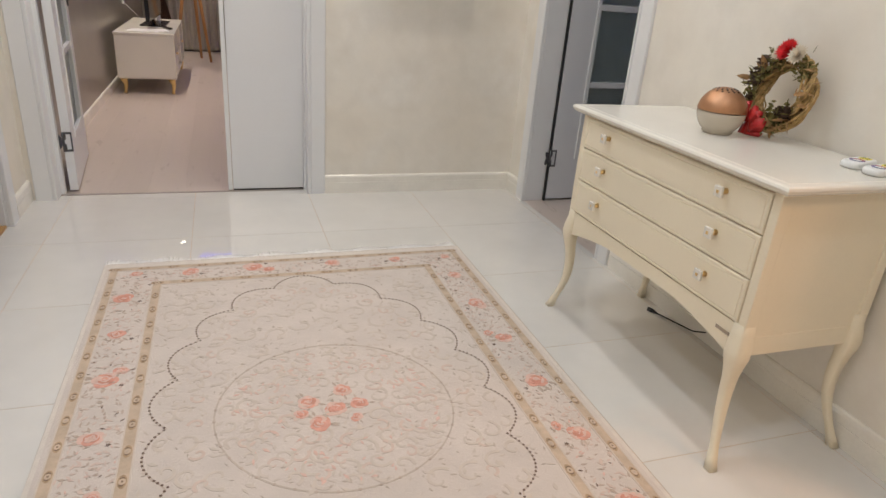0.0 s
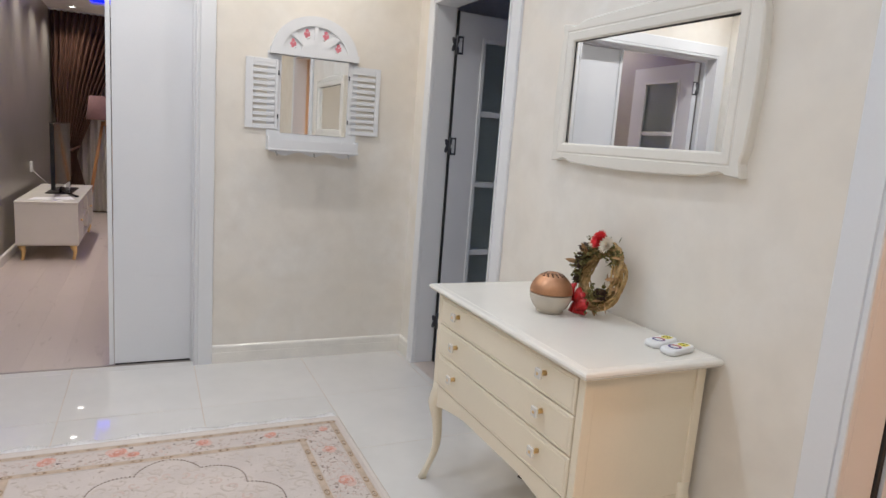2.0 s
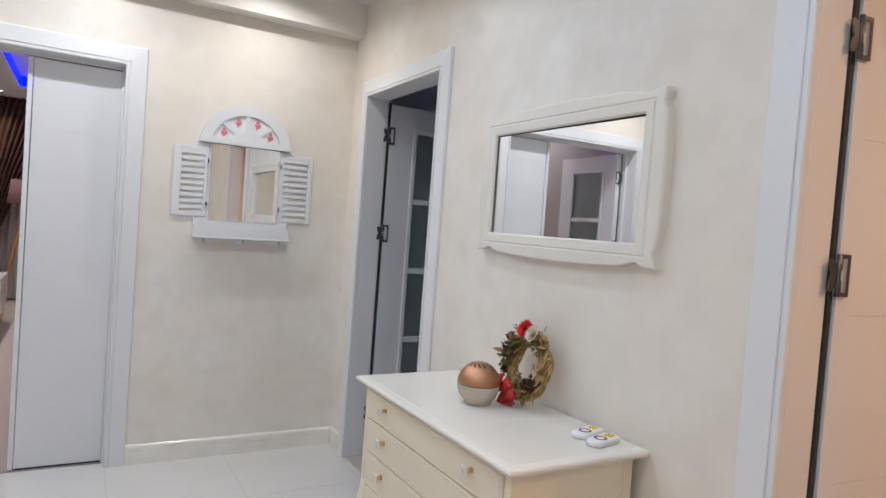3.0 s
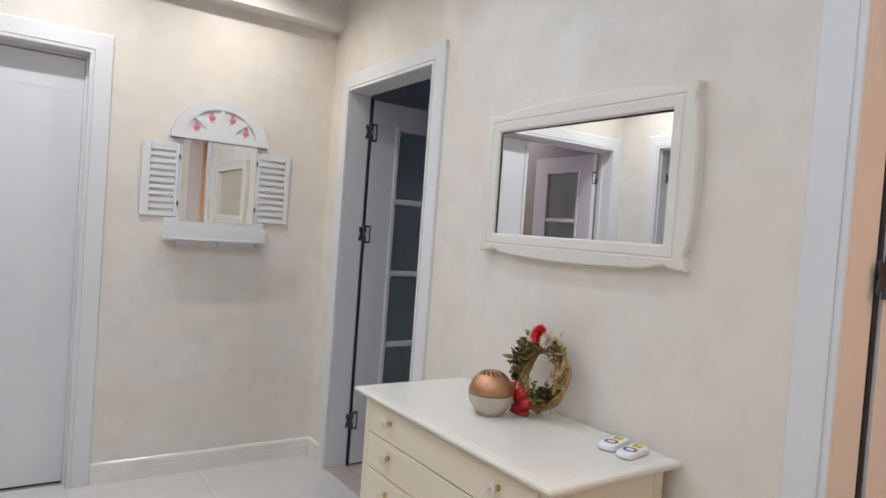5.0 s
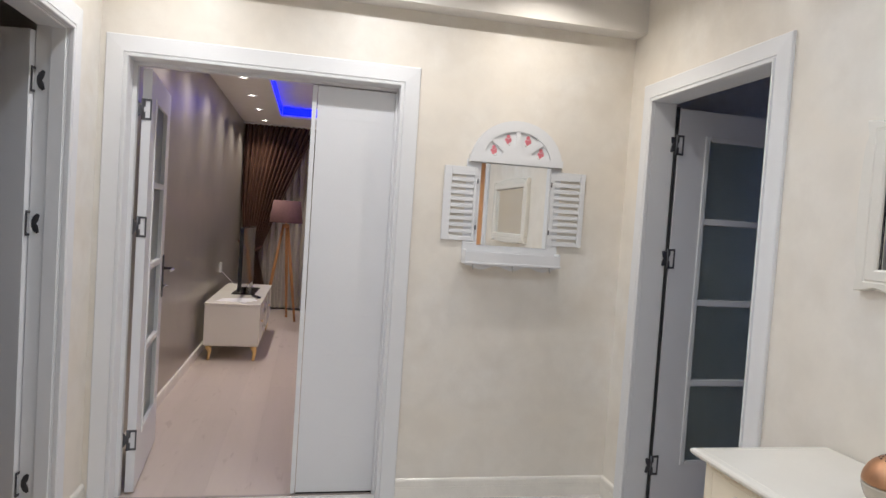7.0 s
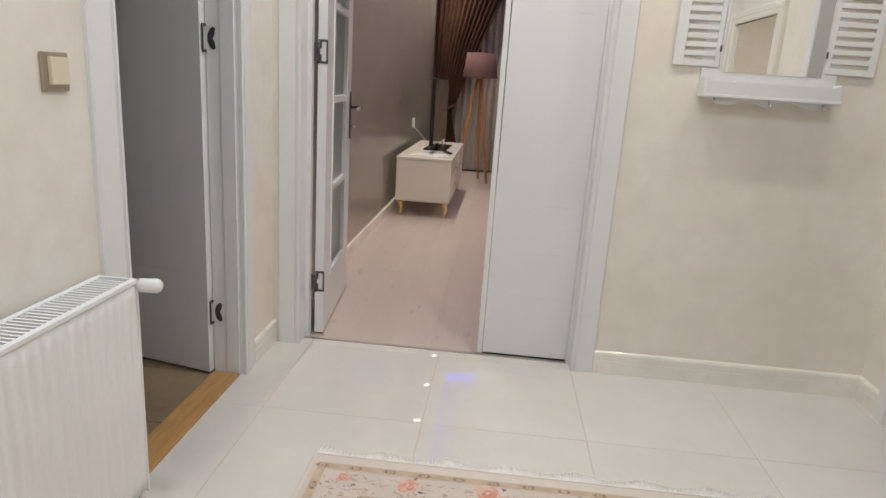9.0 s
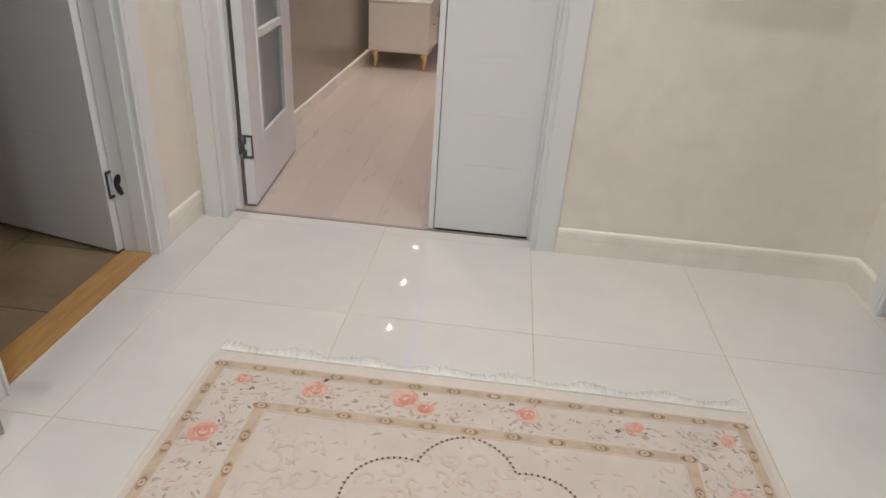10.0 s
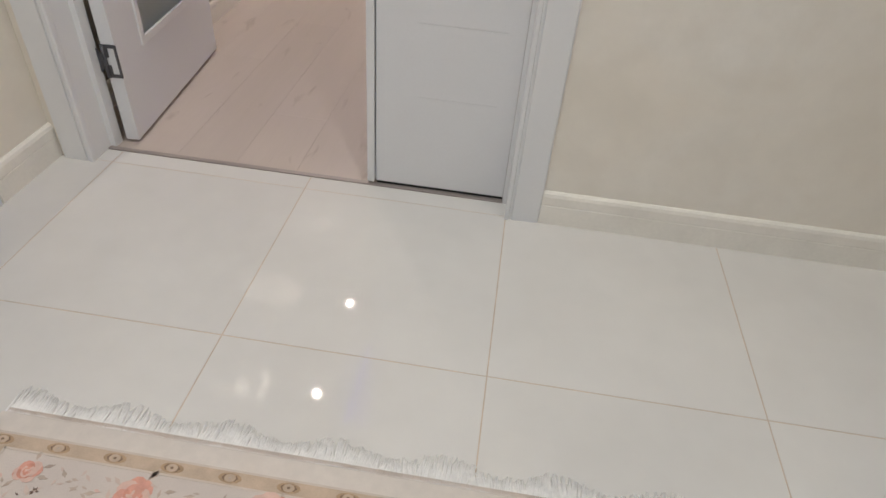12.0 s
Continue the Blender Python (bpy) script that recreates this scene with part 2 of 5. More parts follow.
def part(name, bm, mat, parent=None, label="", smooth=False):
    """Links a bmesh, given in world metres, as one mesh object under a thing or part."""
    me = bpy.data.meshes.new(name)
    if parent is not None:
        bmesh.ops.translate(bm, verts=bm.verts, vec=-origin(parent))
    bmesh.ops.recalc_face_normals(bm, faces=bm.faces)
    if smooth:
        for f in bm.faces:
            f.smooth = True
    bm.to_mesh(me)
    bm.free()
    for m in (mat if isinstance(mat, (list, tuple)) else [mat]):
        me.materials.append(m)
    ob = new(name, me)
    ob.parent = parent
    return tagged(ob, label)


def structure(name, bm, mat, label="", category=""):
    return tagged(part(name, bm, mat), label, category, kind="structure")


def box(bm, x0, x1, y0, y1, z0, z1, bevel=0.0, m=None, slot=0):
    """An upright box, its edges rounded by bevel, moved by m."""
    vs = [bm.verts.new((x, y, z)) for x in (x0, x1) for y in (y0, y1) for z in (z0, z1)]
    fs = []
    for q in ((0, 1, 3, 2), (4, 6, 7, 5), (0, 4, 5, 1), (2, 3, 7, 6), (0, 2, 6, 4), (1, 5, 7, 3)):
        f = bm.faces.new([vs[i] for i in q])
        f.material_index = slot
        fs.append(f)
    if bevel:
        es = {e for f in fs for e in f.edges}
        r = bmesh.ops.bevel(bm, geom=list(es), offset=bevel, segments=2, profile=0.6, affect="EDGES")
        for f in r["faces"]:
            f.material_index = slot
        vs = list({v for f in r["faces"] for v in f.verts})
    if m is not None:
        bmesh.ops.transform(bm, matrix=m, verts=vs)
    return vs


def boxes(rows, bevel=0.0, m=None):
    bm = bmesh.new()
    for r in rows:
        box(bm, *r, bevel=bevel, m=m)
    return bm


def loft(bm, rings, closed=True, cap=True, slot=0):
    """Skin over rings of points."""
    rows = [[bm.verts.new(p) for p in r] for r in rings]
    n = len(rows[0])
    for a, b in zip(rows, rows[1:]):
        for i in range(n if closed else n - 1):
            f = bm.faces.new((a[i], a[(i + 1) % n], b[(i + 1) % n], b[i]))
            f.smooth, f.material_index = True, slot
    if cap and closed:
        for r in (rows[0], rows[-1]):
            bm.faces.new(r).material_index = slot
    return rows


def tube(bm, pts, radii, seg=8, slot=0, squash=1.0):
    """A round bar along points."""
    pts = [Vector(p) for p in pts]
    if not isinstance(radii, (list, tuple)):
        radii = [radii] * len(pts)
    rings, side = [], None
    for i, p in enumerate(pts):
        d = (pts[min(i + 1, len(pts) - 1)] - pts[max(i - 1, 0)]).normalized()
        if side is None:
            side = d.orthogonal().normalized()
        side = (side - d * side.dot(d)).normalized()
        up = d.cross(side)
        rings.append([p + (side * math.cos(a) + up * math.sin(a) * squash) * radii[i] for a in [2 * math.pi * k / seg for k in range(seg)]])
    loft(bm, rings, slot=slot)


def lathe(bm, profile, at, seg=24, slot=0):
    """A turned shape: rows of radius and height."""
    loft(bm, [[(at[0] + r * math.cos(2 * math.pi * k / seg), at[1] + r * math.sin(2 * math.pi * k / seg), at[2] + z) for k in range(seg)] for r, z in profile], slot=slot)


def prism(bm, outline, depth, m, slot=0):
    """A flat outline in local x, y, made thick along local z, moved by m."""
    a = [bm.verts.new(m @ Vector((x, y, 0))) for x, y in outline]
    b = [bm.verts.new(m @ Vector((x, y, depth))) for x, y in outline]
    n = len(a)
    fs = [bm.faces.new(a[::-1]), bm.faces.new(b)] + [bm.faces.new((a[i], a[(i + 1) % n], b[(i + 1) % n], b[i])) for i in range(n)]
    for f in fs:
        f.material_index = slot


# ---- setting: hall ----
def wall_along_y(x0, x1, y0, y1, z1, holes):
    rows, y = [], y0
    for a, b, top in holes:
        rows += [(x0, x1, y, a, 0, z1), (x0, x1, a, b, top, z1)]
        y = b
    rows.append((x0, x1, y, y1, 0, z1))
    return boxes(rows)


DR = (2.862, 3.765, 2.122)
ND = (0.36, 1.177, 2.137)
LD = (2.818, 3.644, 2.12)
structure("wall_east", wall_along_y(EAST, EAST + 0.12, SOUTH, NORTH, CEIL + 0.1, [ND, DR]), M_WALL, "ivory stucco wall with two door openings", "wall")
structure("wall_west", wall_along_y(WEST - 0.117, WEST, SOUTH, NORTH, CEIL + 0.1, [LD]), M_WALL, "ivory stucco wall with a door opening", "wall")
structure("wall_north", boxes([(-2.6, -0.487, NORTH, NORTH + 0.12, 0, CEIL + 0.2), (-0.487, 0.815, NORTH, NORTH + 0.12, 2.112, CEIL + 0.2), (0.815, 4.6, NORTH, NORTH + 0.12, 0, CEIL + 0.2)]), M_WALL, "ivory stucco wall with a double door opening", "wall")
structure("wall_south", boxes([(-2.6, 4.6, SOUTH - 0.12, SOUTH, 0, CEIL + 0.1)]), M_WALL, "plain ivory stucco wall", "wall")
structure("ceiling", boxes([(WEST, EAST, SOUTH, NORTH, CEIL, CEIL + 0.1)]), M_CEIL, "plain white hall ceiling", "ceiling")
structure("ceiling_soffit", boxes([(WEST, EAST, 3.867, NORTH, 2.463, CEIL)], 0.0), M_CEIL, "white dropped soffit along the wall", "soffit")


def skirting(name, a, b, inward, h=0.106):
    """A rounded board at the foot of a wall, with a fine line along its face."""
    a, b, n = Vector((*a, 0)), Vector((*b, 0)), Vector((*inward, 0))
    prof = [(0, 0), (0.014, 0), (0.014, 0.062), (0.0125, 0.0635), (0.0125, 0.0655), (0.014, 0.067), (0.014, h - 0.014), (0.011, h - 0.005), (0.005, h), (0, h)]
    bm = bmesh.new()
    rows = [[bm.verts.new(p + n * d + Vector((0, 0, z))) for d, z in prof] for p in (a, b)]
    for i in range(len(prof)):
        j = (i + 1) % len(prof)
        bm.faces.new((rows[0][i], rows[0][j], rows[1][j], rows[1][i]))
    for r in rows:
        bm.faces.new(r)
    return structure(name, bm, M_SKIRT, "cream polished stone skirting", "baseboard")


skirting("baseboard", (0.885, NORTH), (EAST - 0.0145, NORTH), (0, -1))
skirting("baseboard", (EAST, NORTH), (EAST, 3.79), (-1, 0))
skirting("baseboard", (EAST, 2.775), (EAST, 1.27), (-1, 0))
skirting("baseboard", (EAST, 0.275), (EAST, SOUTH), (-1, 0))
skirting("baseboard", (WEST, NORTH), (WEST, 3.718), (1, 0))
skirting("baseboard", (WEST, 2.76), (WEST, SOUTH), (1, 0))


# ---- doors ----
def casing_outline(w):
    return [(0, 0), (0, 0.010), (0.004, 0.014), (w - 0.022, 0.018), (w - 0.020, 0.013), (w - 0.014, 0.013), (w - 0.012, 0.020), (w - 0.003, 0.020), (w, 0.016), (w, 0)]


def casing(bm, pts, out, normal, w):
    """One straight moulding: pts its two ends on the outer edge (mitred along w), out the way towards the opening."""
    o, n = Vector(out), Vector(normal)
    (p, pm), (q, qm) = pts
    rows = [[bm.verts.new(Vector(e) + o * d + Vector(mit) * d + n * t) for d, t in casing_outline(w)] for e, mit in ((p, pm), (q, qm))]
    for i in range(len(rows[0])):
        j = (i + 1) % len(rows[0])
        bm.faces.new((rows[0][i], rows[0][j], rows[1][j], rows[1][i]))
    for r in rows:
        bm.faces.new(r)


def door_case(door, along, plane, normal, lo, hi, top, depth, w=0.085):
    """Casings on one face of a wall and the lining through it. along: unit way of the wall; lo, hi: clear opening."""
    al, n = Vector(along), Vector(normal)
    base = Vector((abs(n.x) * plane, abs(n.y) * plane, 0))
    up = Vector((0, 0, 1))
    zero = Vector((0, 0, 0))
    for side, edge in ((1, lo - w), (-1, hi + w)):
        bm = bmesh.new()
        casing(bm, ((base + al * edge, zero), (base + al * edge + up * (top + w), -up)), al * side, n, w)
        part("casing", bm, M_WHITE, door)
    bm = bmesh.new()
    casing(bm, ((base + al * (lo - w) + up * (top + w), al), (base + al * (hi + w) + up * (top + w), -al)), -up, n, w)
    part("head_casing", bm, M_WHITE, door)
    rows = []
    for a, b in ((lo - 0.028, lo), (hi, hi + 0.028)):
        p, q = base + al * a - n * 0.0015, base + al * b - n * depth
        rows.append((min(p.x, q.x), max(p.x, q.x), min(p.y, q.y), max(p.y, q.y), 0, top))
    for r in rows:
        part("jamb", boxes([r], 0.002), M_WHITE, door)
    p, q = base + al * (lo - 0.028) - n * 0.0015, base + al * (hi + 0.028) - n * depth
    part("head_jamb", boxes([(min(p.x, q.x), max(p.x, q.x), min(p.y, q.y), max(p.y, q.y), top, top + 0.026)], 0.002), M_WHITE, door)


def hinge(parent, m, flip=1, wing=None):
    """A butterfly hinge: an open plate, a knuckle and a winged plate. Local x across, y up, z out of the face."""
    bm = bmesh.new()
    for r in ((-0.040 * flip, -0.033 * flip, -0.05, 0.05), (-0.033 * flip, -0.006 * flip, 0.040, 0.05), (-0.033 * flip, -0.006 * flip, -0.05, -0.040), (-0.013 * flip, -0.006 * flip, -0.040, -0.012), (-0.013 * flip, -0.006 * flip, 0.012, 0.040)):
        box(bm, min(r[0], r[1]), max(r[0], r[1]), r[2], r[3], 0, 0.0035, m=m)
    outline = [(0.004, -0.012), (0.012, -0.030), (0.024, -0.040), (0.033, -0.034), (0.029, -0.012), (0.022, 0.0), (0.029, 0.012), (0.033, 0.034), (0.024, 0.040), (0.012, 0.030), (0.004, 0.012)]
    prism(bm, [(x * flip, y) for x, y in (outline if flip > 0 else outline[::-1])], 0.0035, wing if wing is not None else m)
    tube(bm, [m @ Vector((0, y, 0.003)) for y in (-0.05, 0.0, 0.05)], 0.006, 8)
    part("hinge", bm, M_HINGE, parent, "dark steel butterfly hinge")


def door_leaf(door, m, width, height, glazed, grooves=(), thick=0.04, side=1):
    """A leaf in local x (from the hinge), y (thickness), z up, moved by m."""
    if glazed:
        g0, g1, z0, z1 = 0.165, width - 0.165, 0.27, 1.935
        bm = boxes([(0, g0, 0, thick, 0.012, height), (g1, width, 0, thick, 0.012, height), (g0, g1, 0, thick, 0.012, z0), (g0, g1, 0, thick, z1, height)], m=m)
        leaf = part("leaf", bm, M_DOOR, door, "white door leaf with four frosted panes")
        for face in (-0.006, thick - 0.002):
            part("glazing_bead", boxes([(g0 - 0.012, g0 + 0.012, face, face + 0.008, z0 - 0.012, z1 + 0.012), (g1 - 0.012, g1 + 0.012, face, face + 0.008, z0 - 0.012, z1 + 0.012), (g0 + 0.012, g1 - 0.012, face, face + 0.008, z0 - 0.012, z0 + 0.012), (g0 + 0.012, g1 - 0.012, face, face + 0.008, z1 - 0.012, z1 + 0.012)], 0.002, m), M_WHITE, leaf)
        step = (z1 - z0) / 4
        for i in range(4):
            part("pane", boxes([(g0 - 0.002, g1 + 0.002, thick / 2 - 0.003, thick / 2 + 0.003, z0 + i * step + 0.016 * (i > 0), z0 + (i + 1) * step - 0.016 * (i < 3))], m=m), M_FROST, leaf, "frosted glass pane")
            if i:
                part("glazing_bar", boxes([(g0 - 0.002, g1 + 0.002, -0.003, thick + 0.003, z0 + i * step - 0.016, z0 + i * step + 0.016)], 0.003, m), M_WHITE, leaf)
    else:
        rows, z = [], 0.012
        cuts = [g for g in grooves]
        for g in cuts + [height]:
            rows.append((0, width, 0, thick, z, g - 0.001 if g < height else g))
            z = g + 0.001
        solid = [(0, 0.05, 0.0, thick, g - 0.001, g + 0.001) for g in cuts] + [(width * 0.72, width, 0.0, thick, g - 0.001, g + 0.001) for g in cuts] + [(0.05, width * 0.72, 0.0016, thick - 0.0016, g - 0.001, g + 0.001) for g in cuts]
        leaf = part("leaf", boxes(rows + solid, m=m), M_DOOR, door, "white door leaf with short grooves")
    return leaf


# double door to the living room
door = thing("door_1", (0.15, NORTH, 0), "white double door, wide leaf open, narrow leaf shut", "door", kind="structure")
door_case(door, (1, 0, 0), NORTH, (0, -1, 0), -0.459, 0.787, 2.085, 0.115, 0.098)
part("stop", boxes([(-0.459, -0.441, 4.062, 4.10, 0, 2.085), (-0.441, 0.787, 4.062, 4.10, 2.069, 2.085), (0.776, 0.787, 4.045, 4.10, 0, 2.069)]), M_WHITE, door)
leaf = door_leaf(door, pose(-0.384, 4.102, 0, 0, 0, 95.2), 0.745, 2.062, True)
for z in (0.27, 1.31, 1.87):
    hinge(leaf, Matrix.Translation((-0.421, 4.0985, z)) @ pose(0, 0, 0, 90, 0, 5.2), -1)
bm = bmesh.new()
hm = pose(-0.384, 4.102, 0, 0, 0, 95.2) @ Matrix.Translation((-0.012, 0, -0.04))
box(bm, 0.705, 0.738, -0.008, 0.0, 0.92, 1.17, 0.003, hm)
part("handle_plate", bm, M_HINGE, leaf, "long dark handle plate")
bm = bmesh.new()
tube(bm, [hm @ Vector(p) for p in ((0.722, -0.005, 1.09), (0.722, -0.055, 1.09), (0.705, -0.062, 1.09), (0.60, -0.062, 1.088))], 0.009, 8)
tube(bm, [hm @ Vector(p) for p in ((0.722, -0.005, 0.985), (0.722, -0.035, 0.985))], 0.006, 8)
part("door_handle", bm, M_CHROME, leaf, "chrome lever handle and key")
GROOVES = [0.30, 0.503, 0.721, 0.922, 1.117, 1.327, 1.52, 1.715, 1.906]
leaf = door_leaf(door, pose(0.775, 4.10, 0, 0, 0, 180), 0.385, 2.062, False, GROOVES)
part("lock_edge", boxes([(0.364, 0.386, 4.052, 4.10, 0.008, 2.062)], 0.003), M_WHITE, leaf)
# dark strip put in for the shade under the narrow leaf
part("bottom_gap_shade", boxes([(0.392, 0.774, 4.066, 4.095, 0.0, 0.011)]), M_DARK, leaf)

# door to the dark bedroom
door = thing("door_2", (EAST, 3.3, 0), "white glazed door standing open to a dark room", "door", kind="structure")
door_case(door, (0, 1, 0), EAST, (-1, 0, 0), 2.892, 3.735, 2.094, 0.12, 0.092)
leaf = door_leaf(door, pose(2.168, 3.722, 0, 0, 0, 2.0), 0.83, 2.072, True)
for z in (0.262, 1.32, 1.89):
    hinge(leaf, Matrix.Translation((2.155, 3.7195, z)) @ pose(0, 0, 0, 90, 0, 2.0), -1)
# dark strip stands for the shade between leaf and jamb
part("gap", boxes([(2.152, 2.164, 3.7255, 3.735, 0.0, 2.08)]), M_DARK, door)

# door to the washroom
door = thing("door_3", (WEST, 3.3, 0), "white door standing open to a dim washroom", "door", kind="structure")
door_case(door, (0, 1, 0), WEST, (1, 0, 0), 2.845, 3.614, 2.095, 0.117, 0.103)
leaf = door_leaf(door, pose(-0.698, 3.640, 0, 0, 0, 167.3), 0.77, 2.07, False, [0.42, 0.83, 1.24, 1.66], 0.055)
for z in (0.266, 1.316, 1.880):
    hinge(leaf, Matrix.Translation((-0.6965, 3.631, z)) @ pose(0, 0, 0, 90, 0, 77.3), 1, Matrix.Translation((-0.695, 3.6135, z)) @ pose(0, 0, 0, 90, 0, 0))
part("stop", boxes([(-0.645, -0.592, 3.606, 3.6135, 0.01, 2.095), (-0.645, -0.592, 2.8455, 2.853, 0.01, 2.095), (-0.645, -0.592, 2.853, 3.606, 2.087, 2.0945)], 0.002), M_WHITE, door)
tagged(structure("threshold", boxes([(-0.70, -0.592, 2.845, 3.606, -0.01, 0.010)], 0.003), M_OAK, "honey oak threshold strip", "threshold"))

# door to the warm-lit room
door = thing("door_4", (EAST, 0.75, 0), "white door standing open to a warm-lit room", "door", kind="structure")
door_case(door, (0, 1, 0), EAST, (-1, 0, 0), 0.388, 1.147, 2.110, 0.12, 0.103)
leaf = door_leaf(door, pose(2.172, 1.135, 0, 0, 0, -6), 0.75, 2.07, False, [0.42, 0.83, 1.24, 1.66])
for z in (0.25, 1.335, 1.89):
    hinge(leaf, Matrix.Translation((2.162, 1.132, z)) @ pose(0, 0, 0, 90, 0, -6), -1)
# shaded hinge-side gap, drawn as a dark strip
part("gap", boxes([(2.154, 2.168, 1.142, 1.15, 0.0, 2.09)]), M_DARK, door)

# ---- rooms behind the doors ----
structure("floor_living", boxes([(L_WEST - 0.1, L_EAST, 4.045, L_NORTH, -0.05, -0.0012)]), M_LAMGAP, "dark base under pale laminate planks", "floor")
structure("wall_living_west", boxes([(L_WEST - 0.12, L_WEST, NORTH + 0.12, L_NORTH, 0, CEIL + 0.2)]), M_TAUPE, "satin taupe wallpapered wall", "wall")
structure("wall_living_north", boxes([(L_WEST - 0.12, L_EAST + 0.12, L_NORTH, L_NORTH + 0.12, 0, CEIL + 0.2)]), M_SHEER, "pale wall behind the curtains", "wall")
structure("wall_living_east", boxes([(L_EAST, L_EAST + 0.12, NORTH + 0.12, L_NORTH, 0, CEIL + 0.2)]), M_WALL, "ivory wall", "wall")
skirting("baseboard", (L_WEST, 4.11), (L_WEST, L_NORTH), (1, 0), 0.085)
CX0, CX1, CY0, CY1 = -0.065, 2.5, 5.0, 9.42
structure("ceiling_living", boxes([(L_WEST, CX0, NORTH + 0.12, L_NORTH, CEIL, CEIL + 0.15), (CX1, L_EAST, NORTH + 0.12, L_NORTH, CEIL, CEIL + 0.15), (CX0, CX1, NORTH + 0.12, CY0, CEIL, CEIL + 0.15), (CX0, CX1, CY1, L_NORTH, CEIL, CEIL + 0.15), (CX0 - 0.1, CX1 + 0.1, CY0 - 0.1, CY1 + 0.1, CEIL + 0.15, CEIL + 0.25)]), M_CEIL, "white dropped ceiling with a lit recess", "ceiling")
cove = thing("led_strip", (1.2, 7.4, CEIL + 0.1), "blue glowing strip round the ceiling recess", "led strip")
for r in ((CX0 + 0.002, CX0 + 0.012, CY0, CY1), (CX1 - 0.012, CX1 - 0.002, CY0, CY1), (CX0 + 0.02, CX1 - 0.02, CY0 + 0.002, CY0 + 0.012), (CX0 + 0.02, CX1 - 0.02, CY1 - 0.012, CY1 - 0.002)):
    part("strip", boxes([(*r, CEIL + 0.03, CEIL + 0.135)]), M_LED, cove)
structure("floor_bedroom", boxes([(EAST + 0.12, 4.6, 1.45, NORTH, -0.05, 0.0), (EAST, EAST + 0.12, 2.862, 3.765, -0.05, 0.0)]), M_LAM, "dim laminate floor", "floor")
# unseen window opening, added so the blue sky tints the bedroom door leaf
structure("wall_bedroom", boxes([(4.6, 4.72, SOUTH, 1.75, 0, CEIL), (4.6, 4.72, 3.05, NORTH, 0, CEIL), (4.6, 4.72, 1.75, 3.05, 0, 0.95), (4.6, 4.72, 1.75, 3.05, 2.2, CEIL), (EAST + 0.12, 4.6, 1.4, 1.5, 0, CEIL)]), M_DARKROOM, "wall of a dark room, the gloom put into its grey", "wall")
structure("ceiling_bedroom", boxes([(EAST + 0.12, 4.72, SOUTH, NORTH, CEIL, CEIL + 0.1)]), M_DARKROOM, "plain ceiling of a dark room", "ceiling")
structure("floor_study", boxes([(EAST + 0.12, 4.6, SOUTH, 1.4, -0.05, 0.0), (EAST, EAST + 0.12, 0.36, 1.177, -0.05, 0.0)]), M_LAM, "laminate floor", "floor")
structure("wall_study", boxes([(4.5, 4.595, SOUTH, 1.395, 0, CEIL), (EAST + 0.125, 4.5, 1.30, 1.395, 0, CEIL)]), M_WARMROOM, "peach plaster wall", "wall")
structure("wall_washroom", boxes([(-2.6, -2.5, 1.9, NORTH, 0, CEIL), (-2.5, WEST - 0.117, 1.8, 1.9, 0, CEIL)]), M_WASHWALL, "dim washroom wall, made brown to warm the bounced light", "wall")
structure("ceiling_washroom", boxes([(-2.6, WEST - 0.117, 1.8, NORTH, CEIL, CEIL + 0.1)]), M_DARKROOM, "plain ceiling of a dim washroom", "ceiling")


# ---- lamps ----
def downlight(x, y, z):
    t = thing("downlight", (x, y, z), "round recessed ceiling spot with white rim", "ceiling light", "ceiling spots")
    bm = bmesh.new()
    lathe(bm, [(0.036, -0.001), (0.040, -0.010), (0.052, -0.010), (0.058, -0.004), (0.058, -0.001)], (x, y, z), 20)
    part("rim", bm, M_WHITE, t)
    bm = bmesh.new()
    lathe(bm, [(0.001, -0.006), (0.020, -0.006), (0.034, -0.004), (0.036, -0.002)], (x, y, z), 20)
    part("diffuser", bm, M_GLOW, t, "glowing diffuser")
    return t


d0 = downlight(*HALL_SPOTS[0], CEIL)
for sx, sy in HALL_SPOTS[1:] + LIVING_SPOTS:
    copy_thing(d0, pose(sx, sy, CEIL))

# ---- hall things ----



